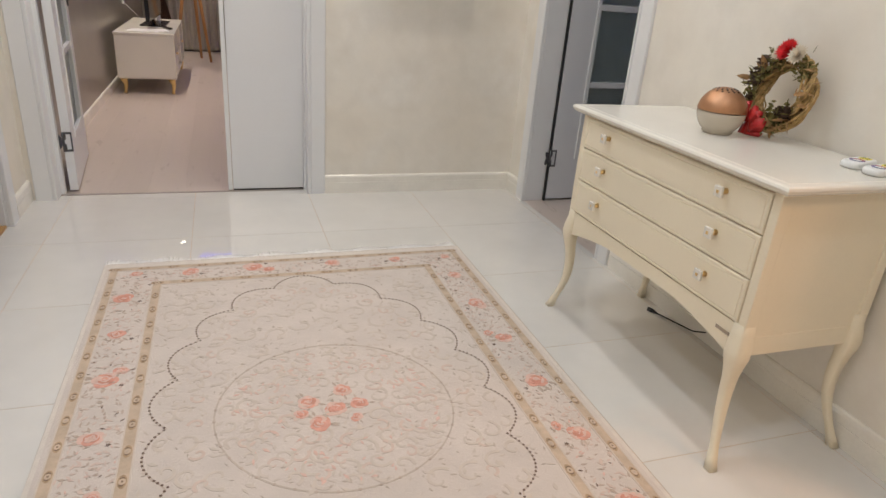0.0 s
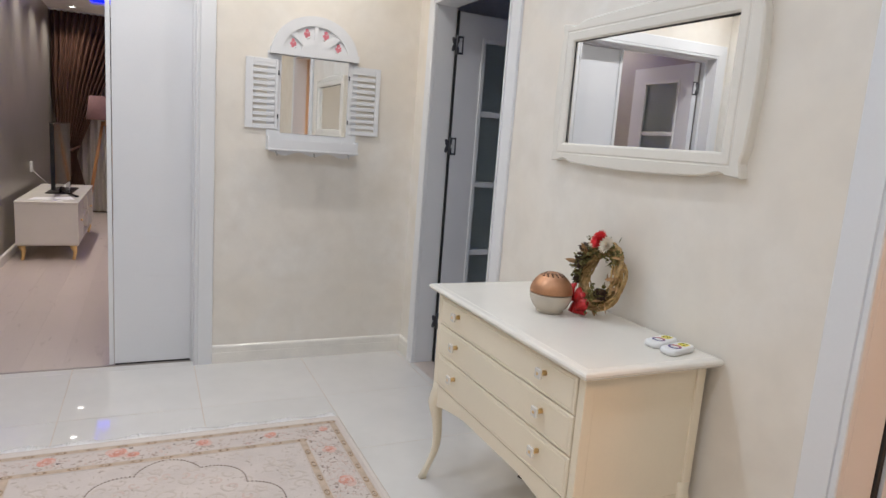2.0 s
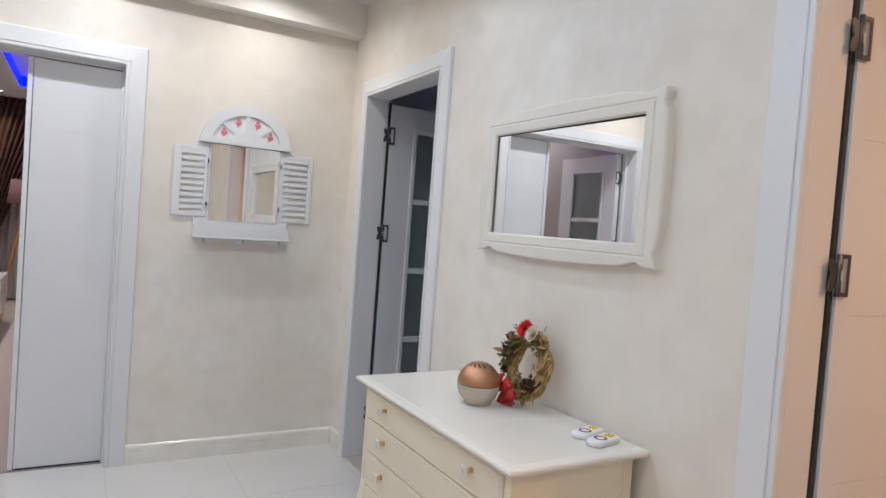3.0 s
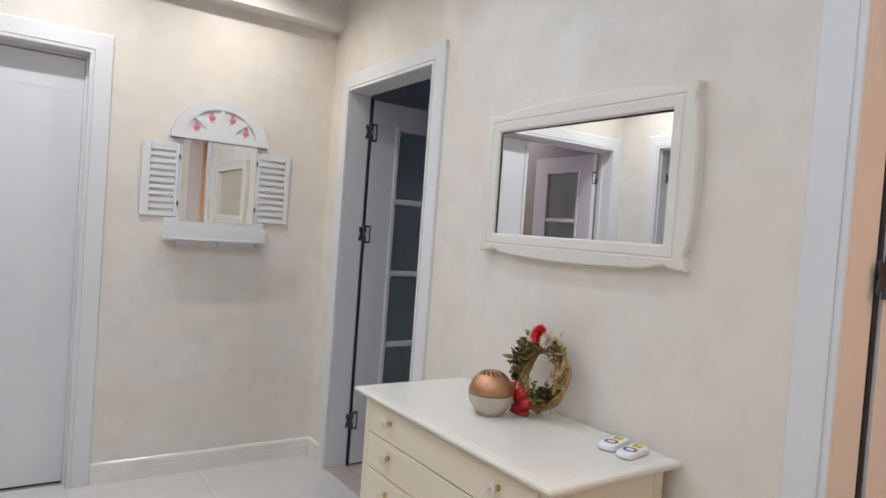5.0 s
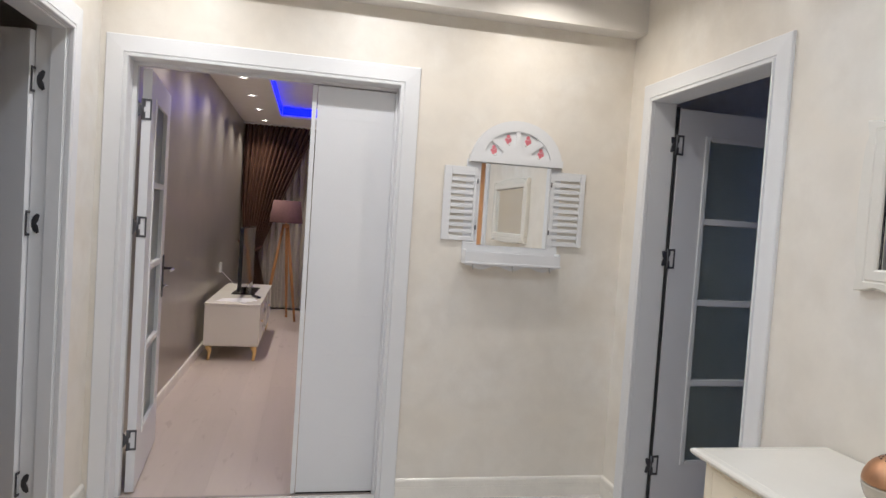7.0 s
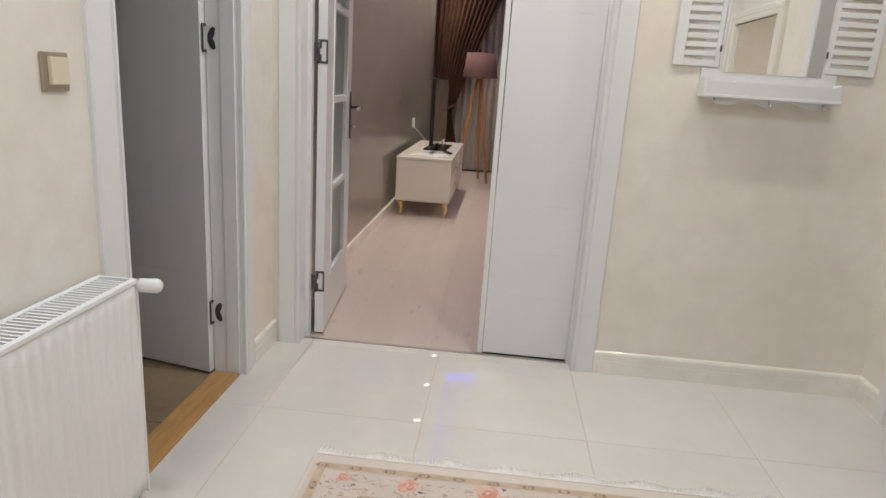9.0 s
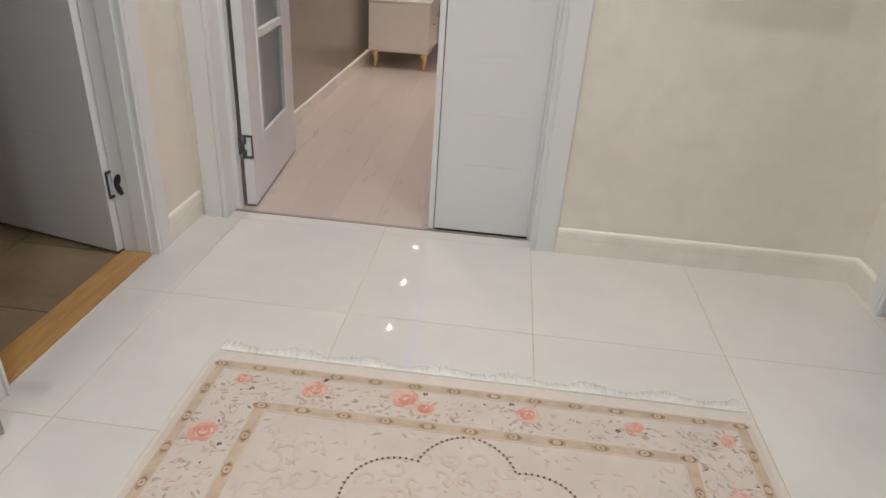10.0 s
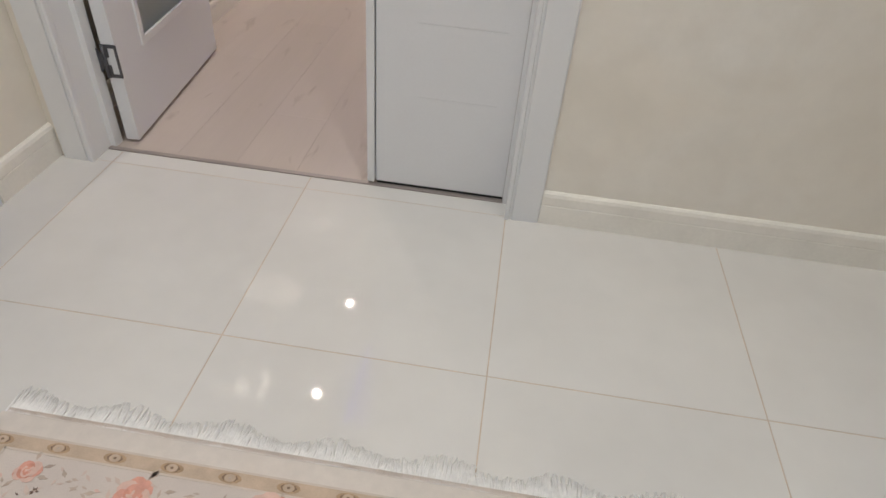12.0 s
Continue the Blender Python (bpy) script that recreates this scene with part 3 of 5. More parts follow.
# chest of drawers
def dresser():
    t = thing("chest_of_drawers", (1.79, 2.01, 0), "cream lacquered three-drawer chest on curved legs", "chest of drawers")
    x0, x1, y0, y1 = 1.574, 1.998, 1.548, 2.468
    part("body", boxes([(x0 + 0.012, x1, y0 + 0.006, y1 - 0.006, 0.365, 0.779)], 0.003), M_CREAM, t)
    # moulded top
    bm = bmesh.new()
    rings = []
    for inset, z in ((0.022, 0.775), (0.012, 0.779), (0.004, 0.785), (0.0, 0.793), (0.003, 0.799), (0.009, 0.802), (0.026, 0.803), (0.028, 0.8015), (0.031, 0.803)):
        rings.append([(1.546 + inset, 1.512 + inset, z), (2.022 - inset * 0.2, 1.512 + inset, z), (2.022 - inset * 0.2, 2.505 - inset, z), (1.546 + inset, 2.505 - inset, z)])
    loft(bm, rings)
    for f in bm.faces:
        f.smooth = False
    part("top", bm, M_CREAMTOP, t, "cream white top with a moulded edge")
    # corner posts
    for py0, py1 in ((y0, y0 + 0.028), (y1 - 0.028, y1)):
        part("corner_post", boxes([(x0 + 0.004, x0 + 0.04, py0, py1, 0.345, 0.777)], 0.004), M_CREAM, t)
        part("corner_post", boxes([(x1 - 0.03, x1 + 0.002, py0, py1, 0.345, 0.777)], 0.004), M_CREAM, t)
    # drawers
    zs = [0.770, 0.660, 0.542, 0.418]
    for zt, zb in zip(zs, zs[1:]):
        bm = bmesh.new()
        a, b = y0 + 0.030, y1 - 0.030
        loft(bm, [[(px, a + i, zb + 0.002 + i), (px, b - i, zb + 0.002 + i), (px, b - i, zt - 0.002 - i), (px, a + i, zt - 0.002 - i)] for px, i in ((x0 + 0.03, 0), (x0 + 0.003, 0), (x0, 0.003), (x0, 0.009), (x0 + 0.0018, 0.0105), (x0 + 0.0018, 0.012), (x0, 0.0135), (x0, 0.03))])
        for f in bm.faces:
            f.smooth = False
        d = part("drawer", bm, M_CREAM, t)
        for ky in (1.722, 2.282):
            zc = (zt + zb) / 2 + 0.012
            bm = bmesh.new()
            box(bm, x0 - 0.028, x0 - 0.020, ky - 0.0145, ky + 0.0145, zc - 0.0145, zc + 0.0145, 0.003)
            knob = part("knob", bm, M_CREAMTOP, d, "square cream knob with gold stem")
            bm = bmesh.new()
            tube(bm, [(x0 - 0.020, ky, zc), (x0 - 0.012, ky, zc), (x0 + 0.004, ky, zc)], [0.011, 0.007, 0.009], 10)
            box(bm, x0 - 0.0295, x0 - 0.0275, ky - 0.004, ky + 0.004, zc - 0.004, zc + 0.004)
            part("knob_stem", bm, M_GOLD, d)
    # curved apron
    bm = bmesh.new()
    n = 28
    rows = []
    for i in range(n + 1):
        u = i / n
        y = y0 + 0.02 + (y1 - y0 - 0.04) * u
        zb = 0.318 + 0.052 * min(1, math.sin(math.pi * u) * 1.25) ** 0.8
        rows.append([(x0 + 0.004, y, zb), (x0 + 0.022, y, zb), (x0 + 0.022, y, 0.416), (x0 + 0.004, y, 0.416)])
    loft(bm, rows)
    for f in bm.faces:
        f.smooth = False
    part("apron", bm, M_CREAM, t)
    part("maker_plate", boxes([(x0 + 0.002, x0 + 0.0045, 1.592, 1.642, 0.372, 0.381)]), M_BRASSPLATE, t)
    for sy in (y0 + 0.004, y1 - 0.022):
        part("side_apron", boxes([(x0 + 0.03, x1 - 0.01, sy, sy + 0.018, 0.33, 0.385)], 0.002), M_CREAM, t)
    # legs: top of each at the body's corner, foot kicked out
    for px, py, fx, fy in ((x0 + 0.024, y0 + 0.022, 1.563, 1.515), (x0 + 0.024, y1 - 0.024, 1.563, 2.480), (x1 - 0.02, y0 + 0.022, 2.0, 1.512), (x1 - 0.02, y1 - 0.024, 2.0, 2.482)):
        ox, oy = (-1 if px < 1.8 else 0.15), (-1 if py < 2 else 0.8)
        bm = bmesh.new()
        rings = []
        for k in range(15):
            u = k / 14
            z = 0.42 * (1 - u)
            knee = math.exp(-((u - 0.24) / 0.13) ** 2) * 0.009 - math.exp(-((u - 0.68) / 0.17) ** 2) * 0.007
            foot = max(0, (u - 0.45) / 0.55) ** 1.7
            r = 0.0215 - 0.0115 * min(1, u / 0.85) + 0.0045 * max(0, u - 0.88) / 0.12 + 0.008 * math.exp(-((u - 0.19) / 0.10) ** 2)
            cx = px + ox * knee + (fx - px) * foot
            cy = py + oy * knee + (fy - py) * foot
            q = r * 0.72
            rings.append([(cx - r, cy - q, z), (cx - q, cy - r, z), (cx + q, cy - r, z), (cx + r, cy - q, z), (cx + r, cy + q, z), (cx + q, cy + r, z), (cx - q, cy + r, z), (cx - r, cy + q, z)])
        loft(bm, rings)
        part("leg", bm, M_CREAM, t)
    return t


dresser()

# scent globe
gx, gy, gz = 1.797, 2.052, 0.803
t = thing("air_purifier", (gx, gy, gz), "copper and milky glass globe on the chest", "air purifier")
R = 0.0715
bm = bmesh.new()
lathe(bm, [(0.001, 0.0), (0.040, 0.0), (0.046, 0.004)] + [(R * math.cos(a), 0.066 + R * math.sin(a)) for a in [radians(-52 + 4 * k) for k in range(14)]] + [(0.066, 0.066)], (gx, gy, gz), 32)
part("bowl", bm, M_BASIN, t, "milky translucent lower bowl", True)
bm = bmesh.new()
lathe(bm, [(R * 0.9, 0.068)] + [(R * 1.012 * math.cos(a), 0.0665 + R * 1.012 * math.sin(a)) for a in [radians(2 + 5.5 * k) for k in range(14)]] + [(0.018, 0.1365), (0.012, 0.133), (0.001, 0.133)], (gx, gy, gz), 36)
dome = part("dome", bm, M_COPPER, t, "satin copper dome", True)
bm = bmesh.new()
for ring, cnt in ((58, 14), (64, 13), (70, 12)):
    for k in range(cnt):
        a, e = 2 * math.pi * k / cnt + ring, radians(ring)
        nrm = Vector((math.cos(e) * math.cos(a), math.cos(e) * math.sin(a), math.sin(e)))
        c = Vector((gx, gy, gz + 0.0665)) + nrm * (R * 1.014)
        q = nrm.to_track_quat("Z", "Y").to_matrix().to_4x4()
        prism(bm, [(0.0035 * math.cos(b), 0.0024 * math.sin(b)) for b in [2 * math.pi * i / 8 for i in range(8)]], 0.0008, Matrix.Translation(c) @ q)
part("vent_hole", bm, M_BLACK, dome)


# wreath
def leaf_shape(bm, m, length, width, slot=0, curl=0.3):
    """A small pointed leaf, folded along its rib."""
    rib = [m @ Vector((0, length * u, curl * length * u * u)) for u in (0, 0.35, 0.7, 1.0)]
    lv = [m @ Vector((-width * w, length * u, curl * length * u * u + 0.15 * width)) for u, w in ((0.35, 0.5), (0.7, 0.38))]
    rv = [m @ Vector((width * w, length * u, curl * length * u * u + 0.15 * width)) for u, w in ((0.35, 0.5), (0.7, 0.38))]
    a = [bm.verts.new(p) for p in rib]
    b = [bm.verts.new(p) for p in lv]
    c = [bm.verts.new(p) for p in rv]
    for q in ((a[0], a[1], b[0]), (a[1], a[2], b[1], b[0]), (a[2], a[3], b[1]), (a[0], c[0], a[1]), (a[1], c[0], c[1], a[2]), (a[2], c[1], a[3])):
        f = bm.faces.new(q)
        f.material_index = slot


rng = random.Random(5)
wc = Vector((1.950, 1.987, 0.936))
wt = thing("wreath", (1.931, 1.977, 0.803), "dried flower wreath with red bow against the wall", "wreath")
WM = Matrix.Translation(wc) @ Matrix.Rotation(radians(13), 4, "Y") @ Matrix.Rotation(radians(-8), 4, "Z")


def on_ring(a, r=0.105, out=0.0):
    """A point of the ring: the angle is 0 at the side of -y and grows upwards; out is towards the hall."""
    return WM @ Vector((-out, -r * math.cos(a), r * math.sin(a)))


bm = bmesh.new()
for k in range(46):
    a0, span = rng.uniform(0, 6.28), rng.uniform(2.5, 5.5)
    r0, ph, o0 = 0.100 + rng.uniform(-0.012, 0.012), rng.uniform(0, 6.28), rng.uniform(-0.012, 0.012)
    tube(bm, [on_ring(a0 + span * i / 22, r0 + 0.012 * math.sin(ph + i * 0.6), o0 + 0.012 * math.cos(ph + i * 0.6)) for i in range(23)], rng.uniform(0.002, 0.0042), 5)
tagged(part("twig_ring", bm, M_TWIG, wt, "twisted straw twigs", True), kind="stuff")


def tuft(a, spread, count, size, mat, name, label, rr=0.105, out=0.016):
    bm = bmesh.new()
    for _ in range(count):
        c = on_ring(a + rng.gauss(0, spread), rr + rng.gauss(0, 0.014), out + rng.uniform(-0.01, 0.02))
        m = Matrix.Translation(c) @ Euler((rng.uniform(0, 6.28), rng.uniform(0, 6.28), rng.uniform(0, 6.28))).to_matrix().to_4x4()
        leaf_shape(bm, m, size * rng.uniform(0.6, 1.3), size * rng.uniform(0.3, 0.5))
    tagged(part(name, bm, mat, wt, label), kind="stuff")


tuft(radians(118), 0.26, 130, 0.022, M_MOSS, "leaf_tuft", "dull green dried leaves", 0.112)
tuft(radians(50), 0.22, 80, 0.020, M_MOSS, "leaf_tuft", "dull green dried leaves", 0.098)
tuft(radians(-55), 0.30, 110, 0.022, M_MOSS, "leaf_tuft", "dull green dried leaves", 0.085, 0.02)
tuft(radians(190), 0.28, 60, 0.020, M_MOSS, "leaf_tuft", "dull green dried leaves", 0.105)
tuft(radians(160), 0.30, 90, 0.024, M_MOSS, "leaf_tuft", "dull green dried leaves", 0.108, 0.026)
tuft(radians(-80), 0.28, 60, 0.024, M_MOSS, "leaf_tuft", "dull green dried leaves", 0.09, 0.026)
tuft(radians(150), 0.3, 60, 0.026, M_CONE, "brown_leaf", "dark brown dried leaves", 0.106, 0.022)
tuft(radians(165), 0.2, 10, 0.045, M_DRY, "dry_leaf", "curled tan leaves", 0.115)
tuft(radians(-5), 0.4, 16, 0.036, M_DRY, "dry_leaf", "curled tan leaves", 0.115)
tuft(radians(-90), 0.4, 16, 0.045, M_DRY, "dry_leaf", "curled tan leaves", 0.11)
# sprigs on top
for ang, sway in ((140, (-0.005, 0.018, 0.052)), (134, (-0.012, 0.006, 0.036)), (148, (-0.004, 0.030, 0.030))):
    bm = bmesh.new()
    base = on_ring(radians(ang), 0.115, 0.01)
    tip = base + Vector(sway)
    tube(bm, [base, (base + tip) / 2 + Vector((0, 0.004, 0)), tip], [0.0018, 0.0014, 0.0008], 5)
    for k in range(18):
        p = base.lerp(tip, 0.25 + 0.75 * k / 17)
        leaf_shape(bm, Matrix.Translation(p) @ Euler((rng.uniform(0, 6), rng.uniform(0, 6), rng.uniform(0, 6))).to_matrix().to_4x4(), 0.011, 0.005)
    part("sprig", bm, M_MOSS, wt)


def bloom(a, r, out, size, petals, mat, name, label):
    bm = bmesh.new()
    c = on_ring(a, r, out)
    q = (WM.to_3x3() @ Vector((-1, -0.15, 0.25))).normalized().to_track_quat("Z", "Y").to_matrix().to_4x4()
    for layer in range(4):
        for k in range(petals - 3 * layer):
            m = Matrix.Translation(c) @ q @ Matrix.Rotation(2 * math.pi * (k + 0.4 * layer) / (petals - 3 * layer), 4, "Z") @ Matrix.Rotation(radians(8 + 17 * layer), 4, "X")
            leaf_shape(bm, m, size * (1 - 0.16 * layer) * rng.uniform(0.9, 1.1), size * 0.34, curl=0.12)
    part(name, bm, mat, wt, label)


bloom(radians(90), 0.116, 0.046, 0.037, 26, M_RED, "red_flower", "bright red daisy bloom")
bloom(radians(66), 0.116, 0.044, 0.034, 18, M_CREAMPETAL, "white_flower", "cream dried bloom")
bloom(radians(111), 0.114, 0.040, 0.026, 16, M_CREAMPETAL, "white_flower", "cream dried bloom")
for a, r, out, s in ((172, 0.118, 0.024, 0.022), (200, 0.112, 0.026, 0.018), (-35, 0.100, 0.030, 0.021), (-48, 0.075, 0.03, 0.016)):
    bm = bmesh.new()
    c = on_ring(radians(a), r, out)
    for lvl in range(6):
        for k in range(8):
            az, el = 2 * math.pi * (k + 0.5 * (lvl % 2)) / 8, radians(-60 + 28 * lvl)
            n = Vector((math.cos(el) * math.cos(az), math.cos(el) * math.sin(az), math.sin(el)))
            leaf_shape(bm, Matrix.Translation(c + n * s * 0.45) @ (n + Vector((0, 0, 0.6))).to_track_quat("Y", "Z").to_matrix().to_4x4(), s * 0.75, s * 0.7, curl=0.25)
    lathe(bm, [(0.0005, -s * 0.6), (s * 0.55, -s * 0.3), (s * 0.6, 0), (s * 0.45, s * 0.5), (0.0005, s * 0.8)], c, 8)
    part("pine_cone", bm, M_CONE, wt, "small dark pine cone")
# bow
bow = part("bow", boxes([(0, 0.012, -0.010, 0.010, -0.010, 0.010)], 0.003, Matrix.Translation(on_ring(radians(251), 0.105, 0.058))), M_REDRIB, wt, "crumpled red ribbon bow")
bc = on_ring(radians(251), 0.105, 0.045)
for ay, az, ln in ((1, 0.35, 0.045), (-1, 0.25, 0.045), (0.75, -0.1, 0.05), (-0.3, -1.0, 0.055), (-0.9, -0.75, 0.065), (0.3, 1, 0.045), (-1, -0.1, 0.06), (-0.6, 0.5, 0.04)):
    bm = bmesh.new()
    d = Vector((-0.15, ay, az)).normalized()
    side = d.cross(Vector((-1, 0, 0.2))).normalized()
    rows, ln = [], ln * 1.22
    for i in range(9):
        u = i / 8
        p = bc + d * ln * u + Vector((-0.02 * math.sin(math.pi * u), 0, 0.006 * math.sin(9 * u)))
        p.z = max(p.z, 0.809)
        w = 0.004 + 0.014 * math.sin(math.pi * min(1, u * 0.8)) + 0.006 * u
        rows.append([p - side * w, p + Vector((-0.003, 0, 0)), p + side * w, p + Vector((0.001, 0, 0))])
    for r in rows:
        for i in range(4):
            r[i] = Vector((r[i].x, r[i].y, max(r[i].z, 0.8085)))
    loft(bm, rows)
    part("ribbon_loop", bm, M_REDRIB, bow)


# remotes
def remote(x, y, turn):
    t = thing("remote_control", (x, y, 0.803), "small white remote with a colour wheel on the chest", "remote control", "remotes on the chest")
    m = pose(x, y, 0.803, 0, 0, turn)
    bm = bmesh.new()
    rings = []
    for s, z in ((0.9, 0.0), (1.0, 0.004), (1.0, 0.013), (0.93, 0.0175), (0.86, 0.018)):
        ring = []
        for cx, cy, a0 in ((0.040, 0.006, 0), (-0.040, 0.006, 90), (-0.040, -0.006, 180), (0.040, -0.006, 270)):
            for k in range(6):
                a = radians(a0 + 18 * k)
                ring.append(m @ Vector(((cx + 0.019 * math.cos(a)) * s, (cy + 0.019 * math.sin(a)) * s, z)))
        rings.append(ring)
    loft(bm, rings)
    part("shell", bm, M_REMOTE, t)
    names = ("red", "violet", "blue", "blue", "violet", "red")
    for i, nm in enumerate(names):
        bm = bmesh.new()
        a0 = 2 * math.pi * i / 6
        pts = [(-0.014 + r * math.cos(a0 + 1.047 * k / 4), r * math.sin(a0 + 1.047 * k / 4)) for r, ks in ((0.0190, range(5)), (0.0120, range(4, -1, -1))) for k in ks]
        prism(bm, pts, 0.0006, m @ Matrix.Translation((0, 0, 0.0182)))
        part("colour_segment", bm, COLOURS[nm], t)
    bm = bmesh.new()
    prism(bm, [(0.0285 + 0.0165 * math.copysign(abs(math.cos(b)) ** 0.6, math.cos(b)), 0.014 * math.copysign(abs(math.sin(b)) ** 0.6, math.sin(b))) for b in [2 * math.pi * i / 20 for i in range(20)]], 0.0006, m @ Matrix.Translation((0, 0, 0.0182)))
    part("button_pad", bm, COLOURS["yellow"], t, "yellow button pad")
    for bx, by in ((0.022, 0.006), (0.036, 0.006), (0.022, -0.006), (0.036, -0.006)):
        bm = bmesh.new()
        prism(bm, [(bx + 0.0028 * math.cos(b), by + 0.0028 * math.sin(b)) for b in [2 * math.pi * i / 10 for i in range(10)]], 0.001, m @ Matrix.Translation((0, 0, 0.0187)))
        part("button", bm, M_BLACK, t)



remote(1.934, 1.669, 14)
remote(1.930, 1.600, 12)

# cable under the chest
t = thing("cable", (1.98, 2.3, 0), "thin black cable with a plug on the floor", "cable")
bm = bmesh.new()
tube(bm, [(1.965, 2.325, 0.006), (1.98, 2.29, 0.005), (2.0, 2.23, 0.005), (2.012, 2.16, 0.012), (2.018, 2.10, 0.04)], 0.003, 6)
part("cord", bm, M_BLACK, t, "", True)
bm = bmesh.new()
tube(bm, [(1.95, 2.36, 0.009), (1.955, 2.345, 0.009), (1.965, 2.325, 0.007)], [0.009, 0.009, 0.004], 8)
part("plug", bm, M_BLACK, t, "", True)


# wall mirror on the east wall
def wall_mirror():
    yc, zc, hw, hh = 1.986, 1.560, 0.449, 0.2545
    gw, gh = 0.374, 0.186
    t = thing("wall_mirror", (EAST, yc, zc), "wide mirror in a wavy cream white frame", "mirror")

    def outer(s, half):
        """How far the outline draws in at s along a side."""
        a = abs(s)
        return (0.013 if half > 0.3 else 0.009) * math.exp(-((a - 0.83) / 0.07) ** 2) - 0.013 * math.cos(min(1, a / 0.85) * math.pi / 2)
    n = 40
    path = []
    for i in range(n):
        s = -1 + 2 * i / n
        path.append((s * hw, hh - outer(s, hw), s * gw, gh))
    for i in range(n):
        s = 1 - 2 * i / n
        path.append((hw - outer(s, hh) * 0.9, s * hh, gw, s * gh))
    for i in range(n):
        s = 1 - 2 * i / n
        path.append((s * hw, -hh + outer(s, hw), s * gw, -gh))
    for i in range(n):
        s = -1 + 2 * i / n
        path.append((-hw + outer(s, hh) * 0.9, s * hh, -gw, s * gh))
    rings = []
    for f, d in ((0.0, 0.0), (0.0, 0.026), (0.06, 0.032)):
        rings.append([(EAST - d, yc + a + (c - a) * f, zc + b + (e - b) * f) for a, b, c, e in path])
    for o, d in ((0.041, 0.0335), (0.038, 0.031), (0.035, 0.031), (0.032, 0.034), (0.006, 0.033), (0.0, 0.028), (0.0, 0.010)):
        rings.append([(EAST - d, yc + c * (gw + o) / gw, zc + e * (gh + o) / gh) for a, b, c, e in path])
    bm = bmesh.new()
    loft(bm, rings, cap=False)
    for fc in bm.faces:
        fc.smooth = False
    part("frame", bm, M_CREAMTOP, t, "cream white wavy frame")
    part("mirror_glass", boxes([(EAST - 0.016, EAST - 0.008, yc - gw - 0.004, yc + gw + 0.004, zc - gh - 0.004, zc + gh + 0.004)], 0, Matrix.Translation((EAST - 0.012, yc, zc)) @ pose(0, 0, 0, 0, -0.23, 0.4) @ Matrix.Translation((-EAST + 0.012, -yc, -zc))), M_MIRROR, t, "silvered glass")
    part("glass_edge", boxes([(EAST - 0.0215, EAST - 0.0202, yc - gw, yc + gw, zc + gh - 0.003, zc + gh), (EAST - 0.0215, EAST - 0.0202, yc + gw - 0.003, yc + gw, zc - gh, zc + gh - 0.003)]), M_DARK, t)


wall_mirror()


